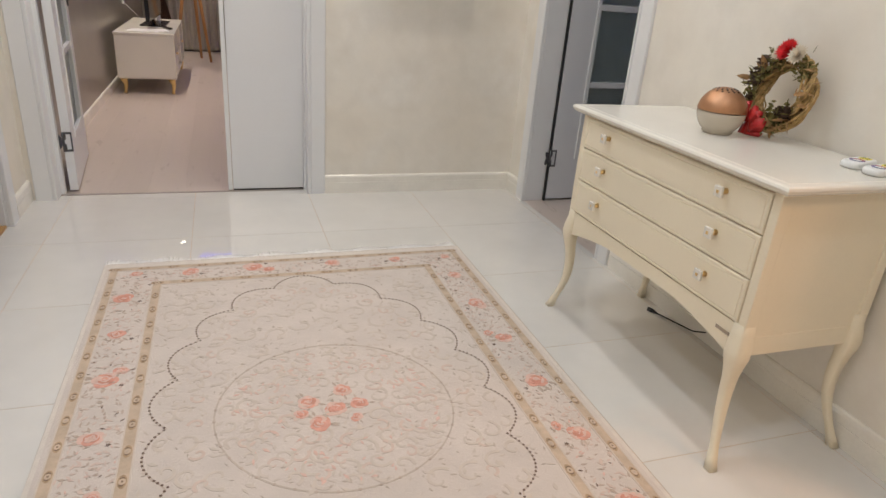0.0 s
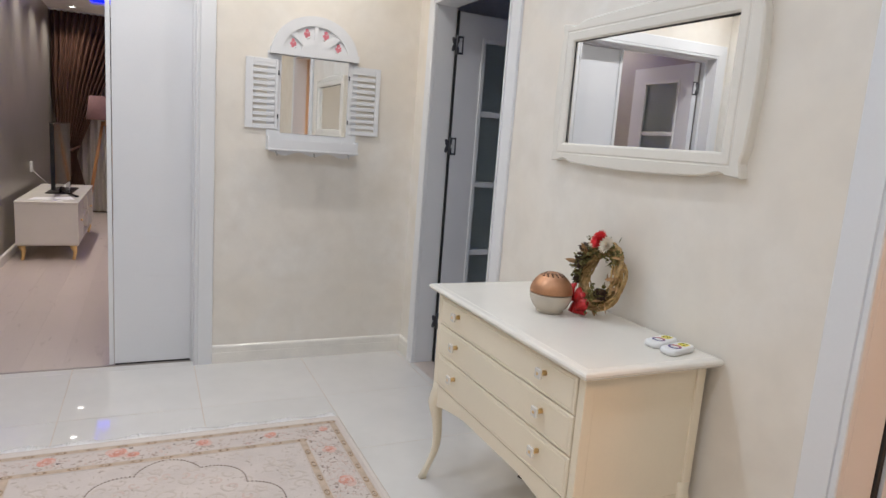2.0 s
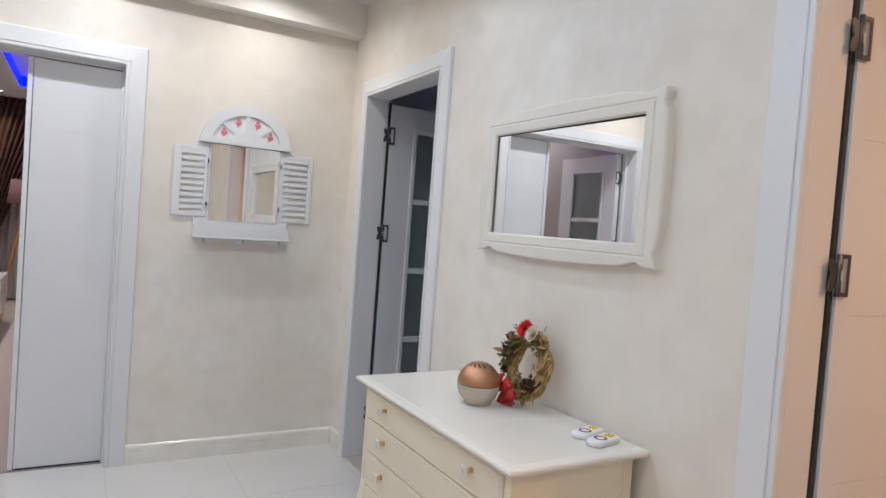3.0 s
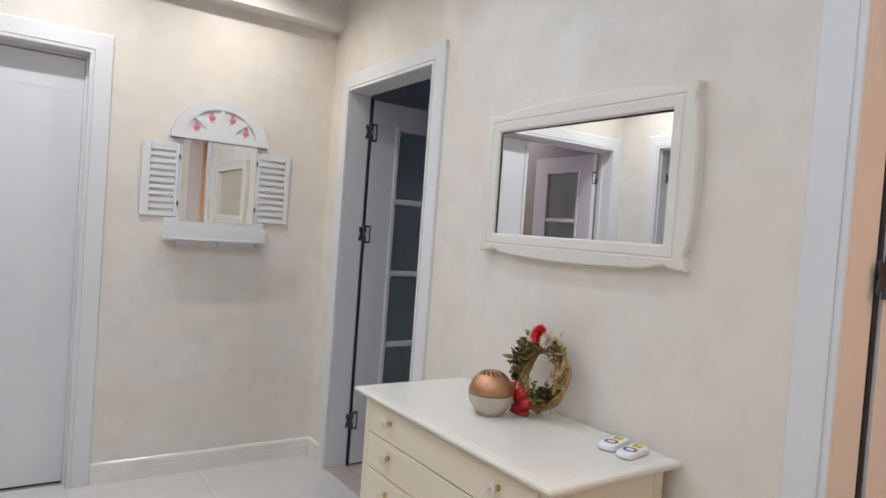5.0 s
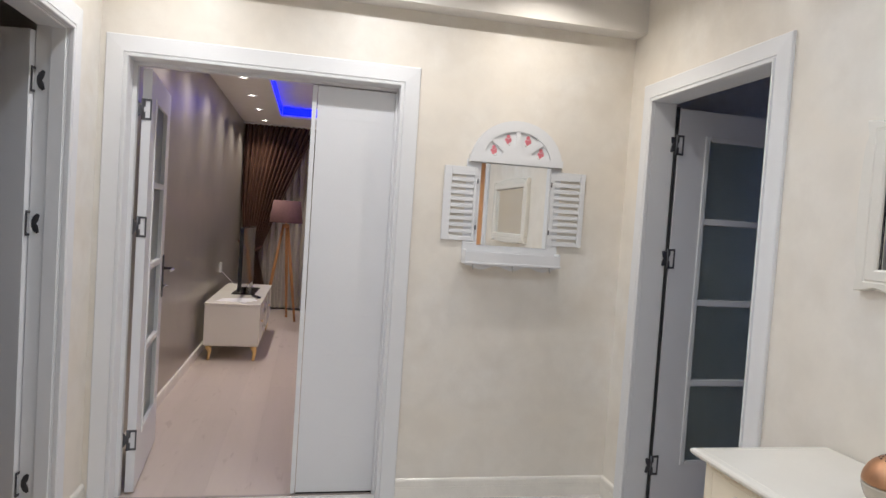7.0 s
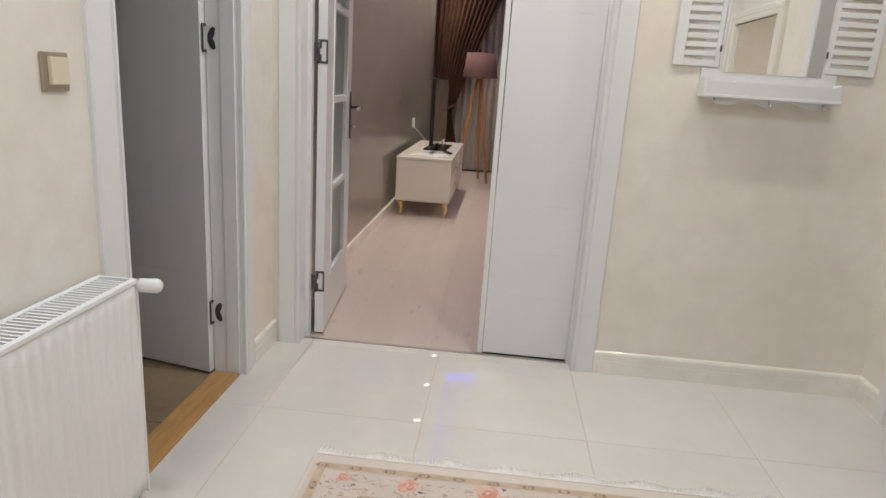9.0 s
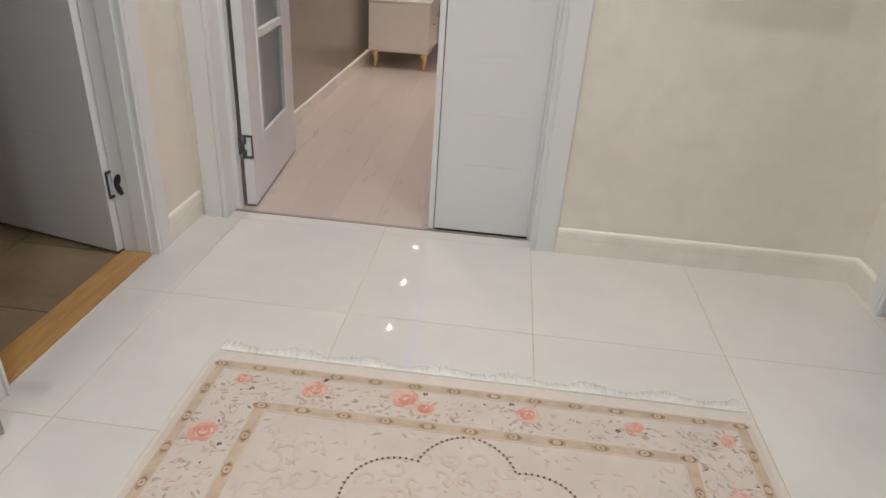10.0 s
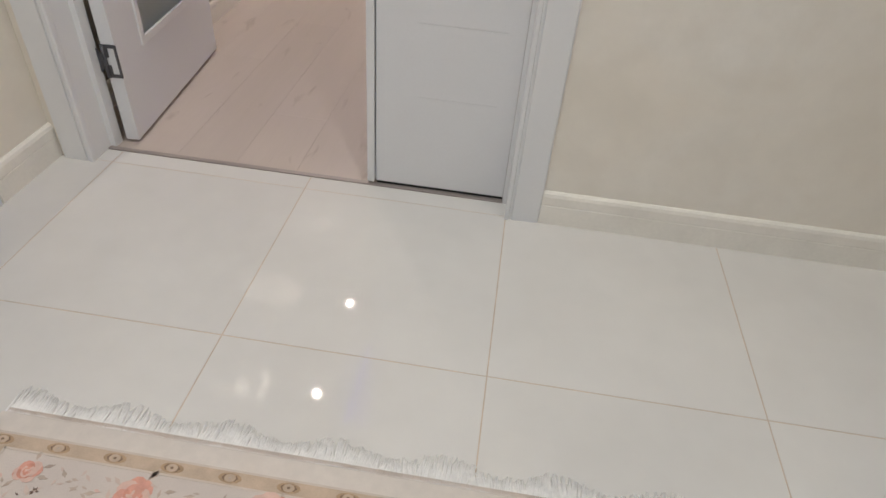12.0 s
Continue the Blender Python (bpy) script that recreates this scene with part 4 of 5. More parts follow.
# shuttered mirror on the north wall
def shutter_mirror():
    xc, y = 1.410, NORTH
    t = thing("shutter_mirror", (xc, y, 1.5), "white window-shaped mirror with open shutters and shelf", "mirror")
    part("back_board", boxes([(1.152, 1.662, y - 0.0025, y, 1.30, 1.76), (1.216, 1.612, y - 0.008, y - 0.0025, 1.31, 1.755)]), M_WHITE, t)
    part("mirror_glass", boxes([(1.225, 1.602, y - 0.014, y - 0.0085, 1.325, 1.742)]), M_MIRROR, t, "silvered glass")
    rx, rz, zb = 0.245, 0.222, 1.748
    fm = Matrix.Translation((xc, y, zb)) @ Matrix.Rotation(radians(90), 4, "X")
    arc = [(rx * math.cos(math.pi * k / 36), rz * math.sin(math.pi * k / 36)) for k in range(37)]
    bm = bmesh.new()
    prism(bm, arc, 0.012, fm)
    arch = part("arch_panel", bm, M_WHITE, t)
    bm = bmesh.new()
    f0 = 0.76
    inner = [(rx * f0 * math.cos(math.pi * k / 36), rz * f0 * math.sin(math.pi * k / 36)) for k in range(37)]
    for k in range(36):
        prism(bm, [arc[k], arc[k + 1], inner[k + 1], inner[k]], 0.022, fm)
    part("arch_rim", bm, M_WHITE, arch)
    bm = bmesh.new()
    prism(bm, [(-rx - 0.004, 0), (rx + 0.004, 0), (rx + 0.004, 0.036), (-rx - 0.004, 0.036)], 0.026, fm)
    part("arch_base", bm, M_WHITE, arch)
    for ang in (45, 90, 135):
        bm = bmesh.new()
        a = radians(ang)
        d, nn = Vector((math.cos(a), math.sin(a))), Vector((-math.sin(a), math.cos(a)))
        w0, w1 = (0.017, 0.010) if ang == 90 else (0.020, 0.012)
        p0, p1 = Vector((0, 0.03)), Vector((rx * 0.82 * d.x, rz * 0.82 * d.y))
        prism(bm, [tuple(p0 - nn * w0), tuple(p1 - nn * w1), tuple(p1 + nn * w1), tuple(p0 + nn * w0)], 0.0195 + 0.0006 * (ang == 90), fm)
        part("arch_spoke", bm, M_WHITE, arch)
    bm = bmesh.new()
    prism(bm, [(0.084 * math.cos(math.pi * k / 12), 0.03 + 0.060 * math.sin(math.pi * k / 12)) for k in range(13)], 0.0225, fm)
    part("arch_hub", bm, M_WHITE, arch)
    for ang in (27, 68, 112, 153):
        a = radians(ang)
        cx, cz = rx * 0.58 * math.cos(a), rz * 0.57 * math.sin(a) + 0.008
        bm = bmesh.new()
        for ox, oz, r in ((0, 0.016, 0.010), (-0.008, -0.002, 0.009), (0.008, -0.005, 0.010), (-0.002, -0.015, 0.008), (0.012, 0.005, 0.005)):
            prism(bm, [(cx + ox + r * math.cos(b), cz + oz + r * math.sin(b)) for b in [2 * math.pi * i / 12 for i in range(12)]], 0.0006, fm @ Matrix.Translation((0, 0, 0.0125)))
        part("printed_motif", bm, M_PINK, arch, "small pink printed motif")
        bm = bmesh.new()
        sgn = 1 if ang > 90 else -1
        tube(bm, [fm @ Vector((cx + sgn * (0.002 + 0.014 * u), cz - 0.029 + 0.007 * (2 * u - 0.8) ** 2, 0.0128)) for u in (0, 0.25, 0.5, 0.75, 1.0)], [0.0004, 0.0008, 0.0009, 0.0007, 0.0004], 5)
        part("printed_stem", bm, M_CONE, arch, "thin dark printed stem")
    for x0, x1, z0, z1, wide_right, sh in ((1.036, 1.212, 1.342, 1.718, True, 0), (1.610, 1.797, 1.340, 1.728, False, 0)):
        sht = []
        st_l, st_r = (0.040, 0.017) if wide_right else (0.020, 0.027)
        hinge_x = x1 if wide_right else x0
        m = Matrix.Translation((hinge_x, y - 0.010, 0)) @ Matrix.Rotation(radians(0.8 if wide_right else -0.8), 4, "Z") @ Matrix.Translation((-hinge_x, -(y - 0.010), 0))
        bm = boxes([(x0, x0 + st_l, y - 0.011, y - 0.003, z0, z1), (x1 - st_r, x1, y - 0.011, y - 0.003, z0, z1), (x0 + st_l, x1 - st_r, y - 0.011, y - 0.003, z0, z0 + 0.024), (x0 + st_l, x1 - st_r, y - 0.011, y - 0.003, z1 - 0.024, z1)], 0.002, m)
        s = part("shutter", bm, M_WHITE, t, "white louvred shutter")
        n = 10
        pitch = (z1 - z0 - 0.048) / n
        for k in range(n):
            z = z0 + 0.024 + pitch * (k + 0.5)
            part("slat", boxes([(x0 + st_l, x1 - st_r, y - 0.010, y - 0.004, z - 0.002, z + pitch * 0.52)], 0.002, m), M_WHITE, s)
        for z in (z0 + 0.07, z1 - 0.07):
            bm = bmesh.new()
            tube(bm, [(hinge_x, y - 0.013, z - 0.012), (hinge_x, y - 0.013, z + 0.012)], 0.004, 8)
            part("shutter_hinge", bm, M_HINGE, s)
    # flower-box shelf
    part("shelf_base", boxes([(1.152, 1.664, y - 0.085, y, 1.228, 1.240)], 0.003), M_WHITE, t)
    part("shelf_back", boxes([(1.152, 1.664, y - 0.012, y, 1.240, 1.336)], 0.002), M_WHITE, t)
    bm = bmesh.new()
    rows = []
    for i in range(61):
        x = 1.157 + 0.502 * i / 60
        zt = 1.288 + 0.004 * abs(math.sin(i * math.pi / 4))
        rows.append([(x, y - 0.083, 1.240), (x, y - 0.075, 1.240), (x, y - 0.075, zt), (x, y - 0.083, zt)])
    loft(bm, rows)
    for f in bm.faces:
        f.smooth = False
    part("shelf_front", bm, M_WHITE, t, "scalloped white front board")
    for x in (1.154, 1.653):
        part("shelf_side", boxes([(x, x + 0.009, y - 0.075, y - 0.012, 1.240, 1.300)], 0.002), M_WHITE, t)
    bm = bmesh.new()
    rows = []
    for i in range(49):
        x = 1.162 + 0.492 * i / 48
        zb = 1.212 + 0.010 * math.cos(i * math.pi / 8)
        rows.append([(x, y - 0.060, zb), (x, y - 0.052, zb), (x, y - 0.052, 1.228), (x, y - 0.060, 1.228)])
    loft(bm, rows)
    for f in bm.faces:
        f.smooth = False
    part("shelf_valance", bm, M_WHITE, t, "wavy white valance under the shelf")
    for x in (1.20, 1.41, 1.61):
        bm = bmesh.new()
        tube(bm, [(x, y - 0.062, 1.226), (x, y - 0.066, 1.208), (x, y - 0.078, 1.203), (x, y - 0.082, 1.212)], 0.003, 6)
        part("hook", bm, M_CHROME, t)


shutter_mirror()


# radiator on the west wall
def radiator():
    y0, y1, z0, z1, xf, xb = 1.50, 2.698, 0.115, 0.708, -0.462, WEST + 0.02
    t = thing("radiator", (-0.53, 2.1, z0), "white panel radiator with slotted top grille", "radiator")
    bm = bmesh.new()
    rows = []
    n = 35
    for i in range(n * 8 + 1):
        y = y0 + 0.008 + (y1 - y0 - 0.016) * i / (n * 8)
        u = (i % 8) / 8
        d = 0.0065 * (0, 0.3, 0.85, 1, 0.85, 0.3, 0, 0)[i % 8]
        rows.append([(xf - 0.005, y, z0 + 0.01), (xf - d, y, z0 + 0.045), (xf - d, y, z1 - 0.05), (xf - 0.004, y, z1 - 0.012), (xf - 0.014, y, z1 - 0.012), (xf - 0.014, y, z0 + 0.01)])
    loft(bm, rows)
    part("front_panel", bm, M_RAD, t, "fluted white steel front")
    part("back_panel", boxes([(xb, xb + 0.012, y0 + 0.01, y1 - 0.01, z0 + 0.01, z1 - 0.012)], 0.002), M_RAD, t)
    for a in (y0, y1 - 0.006):
        part("side_panel", boxes([(xb - 0.002, xf + 0.001, a, a + 0.006, z0, z1)], 0.002), M_RAD, t)
    gr = part("grille_frame", boxes([(xb - 0.002, xb + 0.010, y0 + 0.006, y1 - 0.006, z1 - 0.012, z1), (xf - 0.014, xf, y0 + 0.006, y1 - 0.006, z1 - 0.012, z1)], 0.002), M_RAD, t)
    y = y0 + 0.02
    while y < y1 - 0.02:
        part("grille_slat", boxes([(xb + 0.010, xf - 0.014, y, y + 0.006, z1 - 0.008, z1 - 0.002)]), M_RAD, gr)
        y += 0.0155
    part("convector", boxes([(xb + 0.03, xf - 0.02, y0 + 0.02, y1 - 0.02, z0 + 0.05, z1 - 0.06)]), M_HINGE, t)
    bm = bmesh.new()
    cx, cy, cz = (xf + xb) / 2 + 0.02, y1, z1 - 0.02
    tube(bm, [(cx, cy, cz), (cx, cy + 0.018, cz)], 0.012, 12)
    tube(bm, [(cx, cy + 0.010, cz), (cx + 0.05, cy + 0.010, cz + 0.003)], 0.010, 12)
    part("valve_pipe", bm, M_CHROME, t, "", True)
    bm = bmesh.new()
    tube(bm, [(cx + 0.028, cy + 0.010, cz), (cx + 0.032, cy + 0.010, cz), (cx + 0.075, cy + 0.010, cz + 0.002), (cx + 0.084, cy + 0.010, cz + 0.002)], [0.012, 0.017, 0.018, 0.012], 16)
    part("valve_head", bm, M_REMOTE, t, "white thermostat head", True)
    for yy in (y0 + 0.2, y1 - 0.2):
        part("bracket", boxes([(WEST, xb + 0.002, yy, yy + 0.03, z0 + 0.1, z1 - 0.1)]), M_RAD, t)
    bm = bmesh.new()
    tube(bm, [(xf - 0.03, y1 + 0.012, 0.15), (xf - 0.03, y1 + 0.012, 0.10), (xf - 0.03, y1 + 0.012, 0.0)], 0.008, 10)
    tube(bm, [(xf - 0.03, y1 - 0.004, 0.15), (xf - 0.03, y1 + 0.03, 0.15)], 0.013, 10)
    part("return_valve", bm, M_CHROME, t, "", True)


radiator()

# light switch
t = thing("light_switch", (WEST, 2.627, 1.187), "ivory rocker switch on a champagne plate", "light switch")
part("plate", boxes([(WEST, WEST + 0.009, 2.586, 2.668, 1.146, 1.228)], 0.003), M_BRASSPLATE, t)
part("rocker", boxes([(WEST + 0.007, WEST + 0.018, 2.601, 2.659, 1.160, 1.218)], 0.003), M_IVORY, t)


# rug
def rug():
    x0, x1, y0, y1, h = -0.132, 1.382, 0.84, 3.105, 0.009
    xc, yc = (x0 + x1) / 2, 1.990
    t = thing("rug", (xc, yc, 0), "ivory floral rug with coral roses and white fringe", "rug")
    part("edge_binding", boxes([(x0, x1, y0, y1, 0.0006, h)], 0.003), M_PILEEDGE, t, "plain pale border strip")
    part("field", boxes([(x0 + 0.014, x1 - 0.014, y0 + 0.045, y1 - 0.045, h - 0.002, h + 0.0015)], 0.001), M_PILE, t)
    top = h + 0.0017

    def ribbon(bm, pts, widths, rise=0.0006):
        """A flat woven line along points."""
        rows = []
        for i, p in enumerate(pts):
            a, b = pts[max(i - 1, 0)], pts[min(i + 1, len(pts) - 1)]
            d = Vector((b[0] - a[0], b[1] - a[1], 0)).normalized()
            n = Vector((-d.y, d.x, 0)) * (widths[i] if isinstance(widths, list) else widths)
            c = Vector((p[0], p[1], 0))
            rows.append([c - n + Vector((0, 0, top - 0.001)), c - n + Vector((0, 0, top + rise)), c + n + Vector((0, 0, top + rise)), c + n + Vector((0, 0, top - 0.001))])
        loft(bm, rows)
        for fc in bm.faces:
            fc.smooth = False

    T = Matrix.Translation

    def band(inset_x, inset_y, w, name):
        a, b, c, d = x0 + inset_x, x1 - inset_x, y0 + inset_y, y1 - inset_y
        bm = bmesh.new()
        for q in ((a, b, c, c + w), (a, b, d - w, d), (a, a + w, c + w, d - w), (b - w, b, c + w, d - w)):
            box(bm, *q, top - 0.001, top + 0.0006)
        part(name, bm, M_BAND, t, "tan woven border line")
        # fine edging lines
        bm = bmesh.new()
        for e in (-0.004, w):
            for q in ((a - e if e < 0 else a + e, b + e if e < 0 else b - e, 0, 0),):
                s = e if e < 0 else e
                aa, bb, cc, dd = a + s, b - s, c + s, d - s
                if e < 0:
                    aa, bb, cc, dd = a + e, b - e, c + e, d - e
                for r in ((aa, bb, cc, cc + 0.004), (aa, bb, dd - 0.004, dd), (aa, aa + 0.004, cc, dd), (bb - 0.004, bb, cc, dd)):
                    box(bm, *r, top - 0.001, top + 0.0009)
        part(name + "_edging", bm, M_SCROLL, t)
        # eye motifs
        bm = bmesh.new()
        nx, ny = round((b - a) / 0.108), round((d - c) / 0.108)
        spots = [(a + w / 2 + (b - a - w) * i / nx, yy, 0) for i in range(nx + 1) for yy in (c + w / 2, d - w / 2)]
        spots += [(xx, c + w / 2 + (d - c - w) * i / ny, 90) for i in range(1, ny) for xx in (a + w / 2, b - w / 2)]
        for k, (px, py, turn) in enumerate(spots):
            m = T((px, py, top)) @ Matrix.Rotation(radians(turn), 4, "Z")
            e = w * 0.42
            prism(bm, [(2.0 * e * math.cos(v), 0.92 * e * math.sin(v)) for v in [2 * math.pi * i / 14 for i in range(14)]], 0.0010, m, 3)
            prism(bm, [(0.95 * e * math.cos(v), 0.72 * e * math.sin(v)) for v in [2 * math.pi * i / 14 for i in range(14)]], 0.0014, m, 0)
            for sgn in (1, -1):
                prism(bm, [(sgn * e * 1.40, 0), (sgn * e * 0.92, sgn * e * 0.58), (sgn * e * 0.80, sgn * e * 0.52), (sgn * e * 1.08, 0), (sgn * e * 0.80, -sgn * e * 0.52), (sgn * e * 0.92, -sgn * e * 0.58)], 0.0018, m, 1)
            prism(bm, [(0.28 * e * math.cos(v), 0.24 * e * math.sin(v)) for v in [2 * math.pi * i / 8 for i in range(8)]], 0.0018, m, 1 if k % 3 else 2)
        tagged(part(name + "_motif", bm, [M_BAND, M_EYE, M_LEAFPILE, M_TANEDGE], t), kind="stuff")
    band(0.032, 0.046, 0.026, "outer_border")
    band(0.198, 0.190, 0.028, "inner_border")

    # dotted lines: a scalloped oval and a circle
    dots = bmesh.new()

    def dot(px, py, r, slot=0):
        prism(dots, [(r * math.cos(v), r * math.sin(v)) for v in [2 * math.pi * i / 6 for i in range(6)]], 0.0014, T((px, py, top)), slot)
    oval = []
    for k in range(1441):
        v = math.pi / 2 + 2 * math.pi * k / 1440
        cs, sn = math.cos(v), math.sin(v)
        oval.append((0.492 * math.copysign(abs(cs) ** 1.2, cs), 0.868 * math.copysign(abs(sn) ** 0.96, sn)))
    along = [0.0]
    for p, q in zip(oval, oval[1:]):
        along.append(along[-1] + math.dist(p, q))
    half, wide = along[-1] / 2, 0.145
    lobe = (half - 2 * wide) / 8
    outline = []
    for k in range(0, 1441):
        s = along[k] if along[k] <= half else along[-1] - along[k]
        ph = 0.5 + 0.5 * s / wide if s < wide else 0.5 - 0.5 * (half - s) / wide if s > half - wide else ((s - wide) / lobe) % 1.0
        a, b = oval[max(k - 3, 0)], oval[min(k + 3, 1440)]
        n = Vector((b[1] - a[1], a[0] - b[0])).normalized() * 0.055 * (abs(math.sin(math.pi * ph)) ** 0.8 - 0.62)
        outline.append((xc + oval[k][0] + n.x, yc + oval[k][1] + n.y))
    acc, last = 0.0, outline[0]
    for p in outline[1:]:
        acc += math.dist(p, last)
        last = p
        if acc > 0.0135:
            acc = 0.0
            dot(*p, 0.0037)
    tagged(part("scalloped_dot", dots, M_DOT, t, "dark dotted scalloped line"), kind="stuff")
    bm = bmesh.new()
    ribbon(bm, [(p[0], p[1], 0) for p in outline[::6]], 0.0024, 0.00054)
    part("scalloped_line", bm, M_SPRIG, t)
    bm = bmesh.new()
    ribbon(bm, [(xc + 0.338 * math.cos(2 * math.pi * k / 120), yc + 0.338 * math.sin(2 * math.pi * k / 120), 0) for k in range(121)], 0.0024, 0.00056)
    part("circle_line", bm, M_SPRIG, t)
    dots = bmesh.new()
    for k in range(40):
        v = 2 * math.pi * k / 40
        dot(xc + 0.338 * math.cos(v), yc + 0.338 * math.sin(v), 0.0045)
    tagged(part("circle_dot", dots, M_LEAFPILE, t), kind="stuff")

    # scrolls and leaves
    rg = random.Random(11)
    bm = bmesh.new()
    laid = []

    def scroll(px, py, size, turn, flip):
        if not (0.232 + size < px - x0 < x1 - x0 - 0.232 - size and 0.258 + size < py - y0 < y1 - y0 - 0.258 - size):
            return
        pts = []
        for i in range(18):
            u = i / 17
            a = turn + flip * 5.2 * u
            r = size * (1 - 0.85 * u)
            pts.append((px + r * math.cos(a), py + r * math.sin(a), top - 0.0008))
        ribbon(bm, pts, [0.0048 - 0.0022 * i / 17 for i in range(18)], 0.00061 + 0.0000113 * (len(laid) * 7 % 41))
        laid.append(size)
    for ring, cnt, size in ((0.19, 12, 0.05), (0.25, 18, 0.036), (0.302, 26, 0.028), (0.125, 8, 0.04)):
        for k in range(cnt):
            v = 2 * math.pi * (k + 0.3) / cnt
            scroll(xc + ring * math.cos(v), yc + ring * math.sin(v), size, v + 0.8, 1 if k % 2 else -1)
    for fr, cnt, size in ((0.90, 44, 0.03), (0.80, 34, 0.04), (0.68, 26, 0.045), (0.55, 20, 0.045)):
        for k in range(cnt):
            v = 2 * math.pi * (k + 0.5) / cnt
            px, py = xc + 0.515 * fr * math.cos(v), yc + 0.905 * fr * math.sin(v)
            if math.hypot(px - xc, py - yc) > 0.385:
                scroll(px, py, size, v + 1.5, 1 if k % 2 else -1)
    for sx in (1, -1):
        for sy in (1, -1):
            for k in range(9):
                px, py = xc + sx * (0.465 - 0.045 * (k % 3)), yc + sy * (0.56 + 0.028 * k)
                if ((px - xc) / 0.515) ** 2 + ((py - yc) / 0.905) ** 2 > 1.12:
                    scroll(px, py, 0.042, k * 1.3, sx * sy)
    tagged(part("scrollwork", bm, M_SCROLL, t, "pale sand scrolling vines"), kind="stuff")

    bm = bmesh.new()
    for ring, cnt, size in ((0.155, 9, 0.03), (0.225, 12, 0.03), (0.28, 14, 0.026)):
        for k in range(cnt):
            v = 2 * math.pi * (k + 0.8) / cnt
            scroll(xc + ring * math.cos(v), yc + ring * math.sin(v), size, v + 2.6, -1 if k % 2 else 1)
    for k in range(40):
        v = 2 * math.pi * k / 40
        scroll(xc + 0.515 * 0.74 * math.cos(v), yc + 0.888 * 0.86 * math.sin(v), 0.024, v * 3, 1 if k % 2 else -1)
    tagged(part("blush_scroll", bm, M_BLUSH, t, "faint blush scrolling vines"), kind="stuff")

    def leafy(name, count, mat, test, lo, hi):
        bm = bmesh.new()
        made = 0
        while made < count:
            px, py = rg.uniform(x0 + 0.03, x1 - 0.03), rg.uniform(y0 + 0.06, y1 - 0.06)
            if not test(px, py):
                continue
            made += 1
            ln, wd, a = rg.uniform(lo, hi), rg.uniform(0.28, 0.45), rg.uniform(0, 6.28)
            m = T((px, py, top)) @ Matrix.Rotation(a, 4, "Z")
            prism(bm, [(-ln, 0), (-ln * 0.2, -ln * wd), (ln, 0), (-ln * 0.2, ln * wd)], rg.uniform(0.0008, 0.0013), m)
        tagged(part(name, bm, mat, t), kind="stuff")

    def in_border(px, py):
        return (0.062 < px - x0 < 0.190 or 0.062 < x1 - px < 0.190 or 0.095 < py - y0 < 0.182 or 0.095 < y1 - py < 0.182) and min(px - x0, x1 - px) > 0.062 and min(py - y0, y1 - py) > 0.095

    def in_field(px, py):
        return min(px - x0, x1 - px) > 0.235 and min(py - y0, y1 - py) > 0.228
    leafy("border_leaf", 1000, M_LEAFPILE, in_border, 0.005, 0.011)
    leafy("border_petal", 800, M_BLUSH, in_border, 0.006, 0.013)
    leafy("border_bud", 90, M_ROSE2, in_border, 0.005, 0.010)
    leafy("border_sprig", 60, M_DOT, in_border, 0.004, 0.008)
    leafy("field_leaf", 720, M_SCROLL, in_field, 0.008, 0.016)
    leafy("field_sprig", 420, M_SPRIG, in_field, 0.005, 0.010)
    leafy("pale_bloom", 110, M_ROSE2, lambda px, py: in_field(px, py) and 0.16 < math.hypot(px - xc, py - yc) < 0.31, 0.006, 0.014)

    # roses
    def rose(px, py, s, turn):
        bm = bmesh.new()
        m0 = T((px, py, top)) @ Matrix.Rotation(turn, 4, "Z")
        lay = 0
        for r, k, sz, flat in ((0.60, 6, 0.52, 0.75), (0.50, 7, 0.34, 0.45), (0.34, 5, 0.34, 0.42), (0.20, 4, 0.26, 0.40), (0.04, 3, 0.18, 0.5)):
            for i in range(k):
                v = 2 * math.pi * i / k + r * 9 + rg.uniform(-0.35, 0.35)
                q = s * sz * rg.uniform(0.75, 1.2)
                m = m0 @ T((s * r * rg.uniform(0.8, 1.15) * math.cos(v), s * r * math.sin(v) * 0.82, 0.00012 * lay)) @ Matrix.Rotation(v + 1.57 + rg.uniform(-0.3, 0.3), 4, "Z")
                slot = rg.choice((0, 1, 1, 0)) if sz > 0.5 else rg.choice((0, 1, 3, 1, 3))
                prism(bm, [(q * math.cos(b), q * flat * math.sin(b) + 0.25 * q * math.cos(b) ** 2) for b in [2 * math.pi * j / 10 for j in range(10)]], 0.0008, m, slot)
                lay += 1
        for i in range(4):
            v = rg.uniform(0, 6.28)
            m = m0 @ T((s * 1.25 * math.cos(v), s * 1.15 * math.sin(v), 0)) @ Matrix.Rotation(v, 4, "Z")
            prism(bm, [(-s * 0.35, 0), (0, -s * 0.14), (s * 0.4, 0), (0, s * 0.14)], 0.0009, m, 2)
        part("woven_rose", bm, [M_ROSE1, M_ROSE2, M_LEAFPILE, M_ROSE3], t, "coral rose")

    for i in range(8):
        yy = y1 - 0.315 - 0.267 * i
        for sx, bx in ((0, x0 + 0.118), (1, x1 - 0.124)):
            s = 0.042 if (i + sx) % 2 == 0 else 0.034
            rose(bx + rg.uniform(-0.014, 0.014), yy, s, rg.uniform(0, 6))
            if i % 2 == 0 and i:
                rose(bx + 0.036 * (1 - 2 * sx), yy + 0.042, s * 0.62, rg.uniform(0, 6))
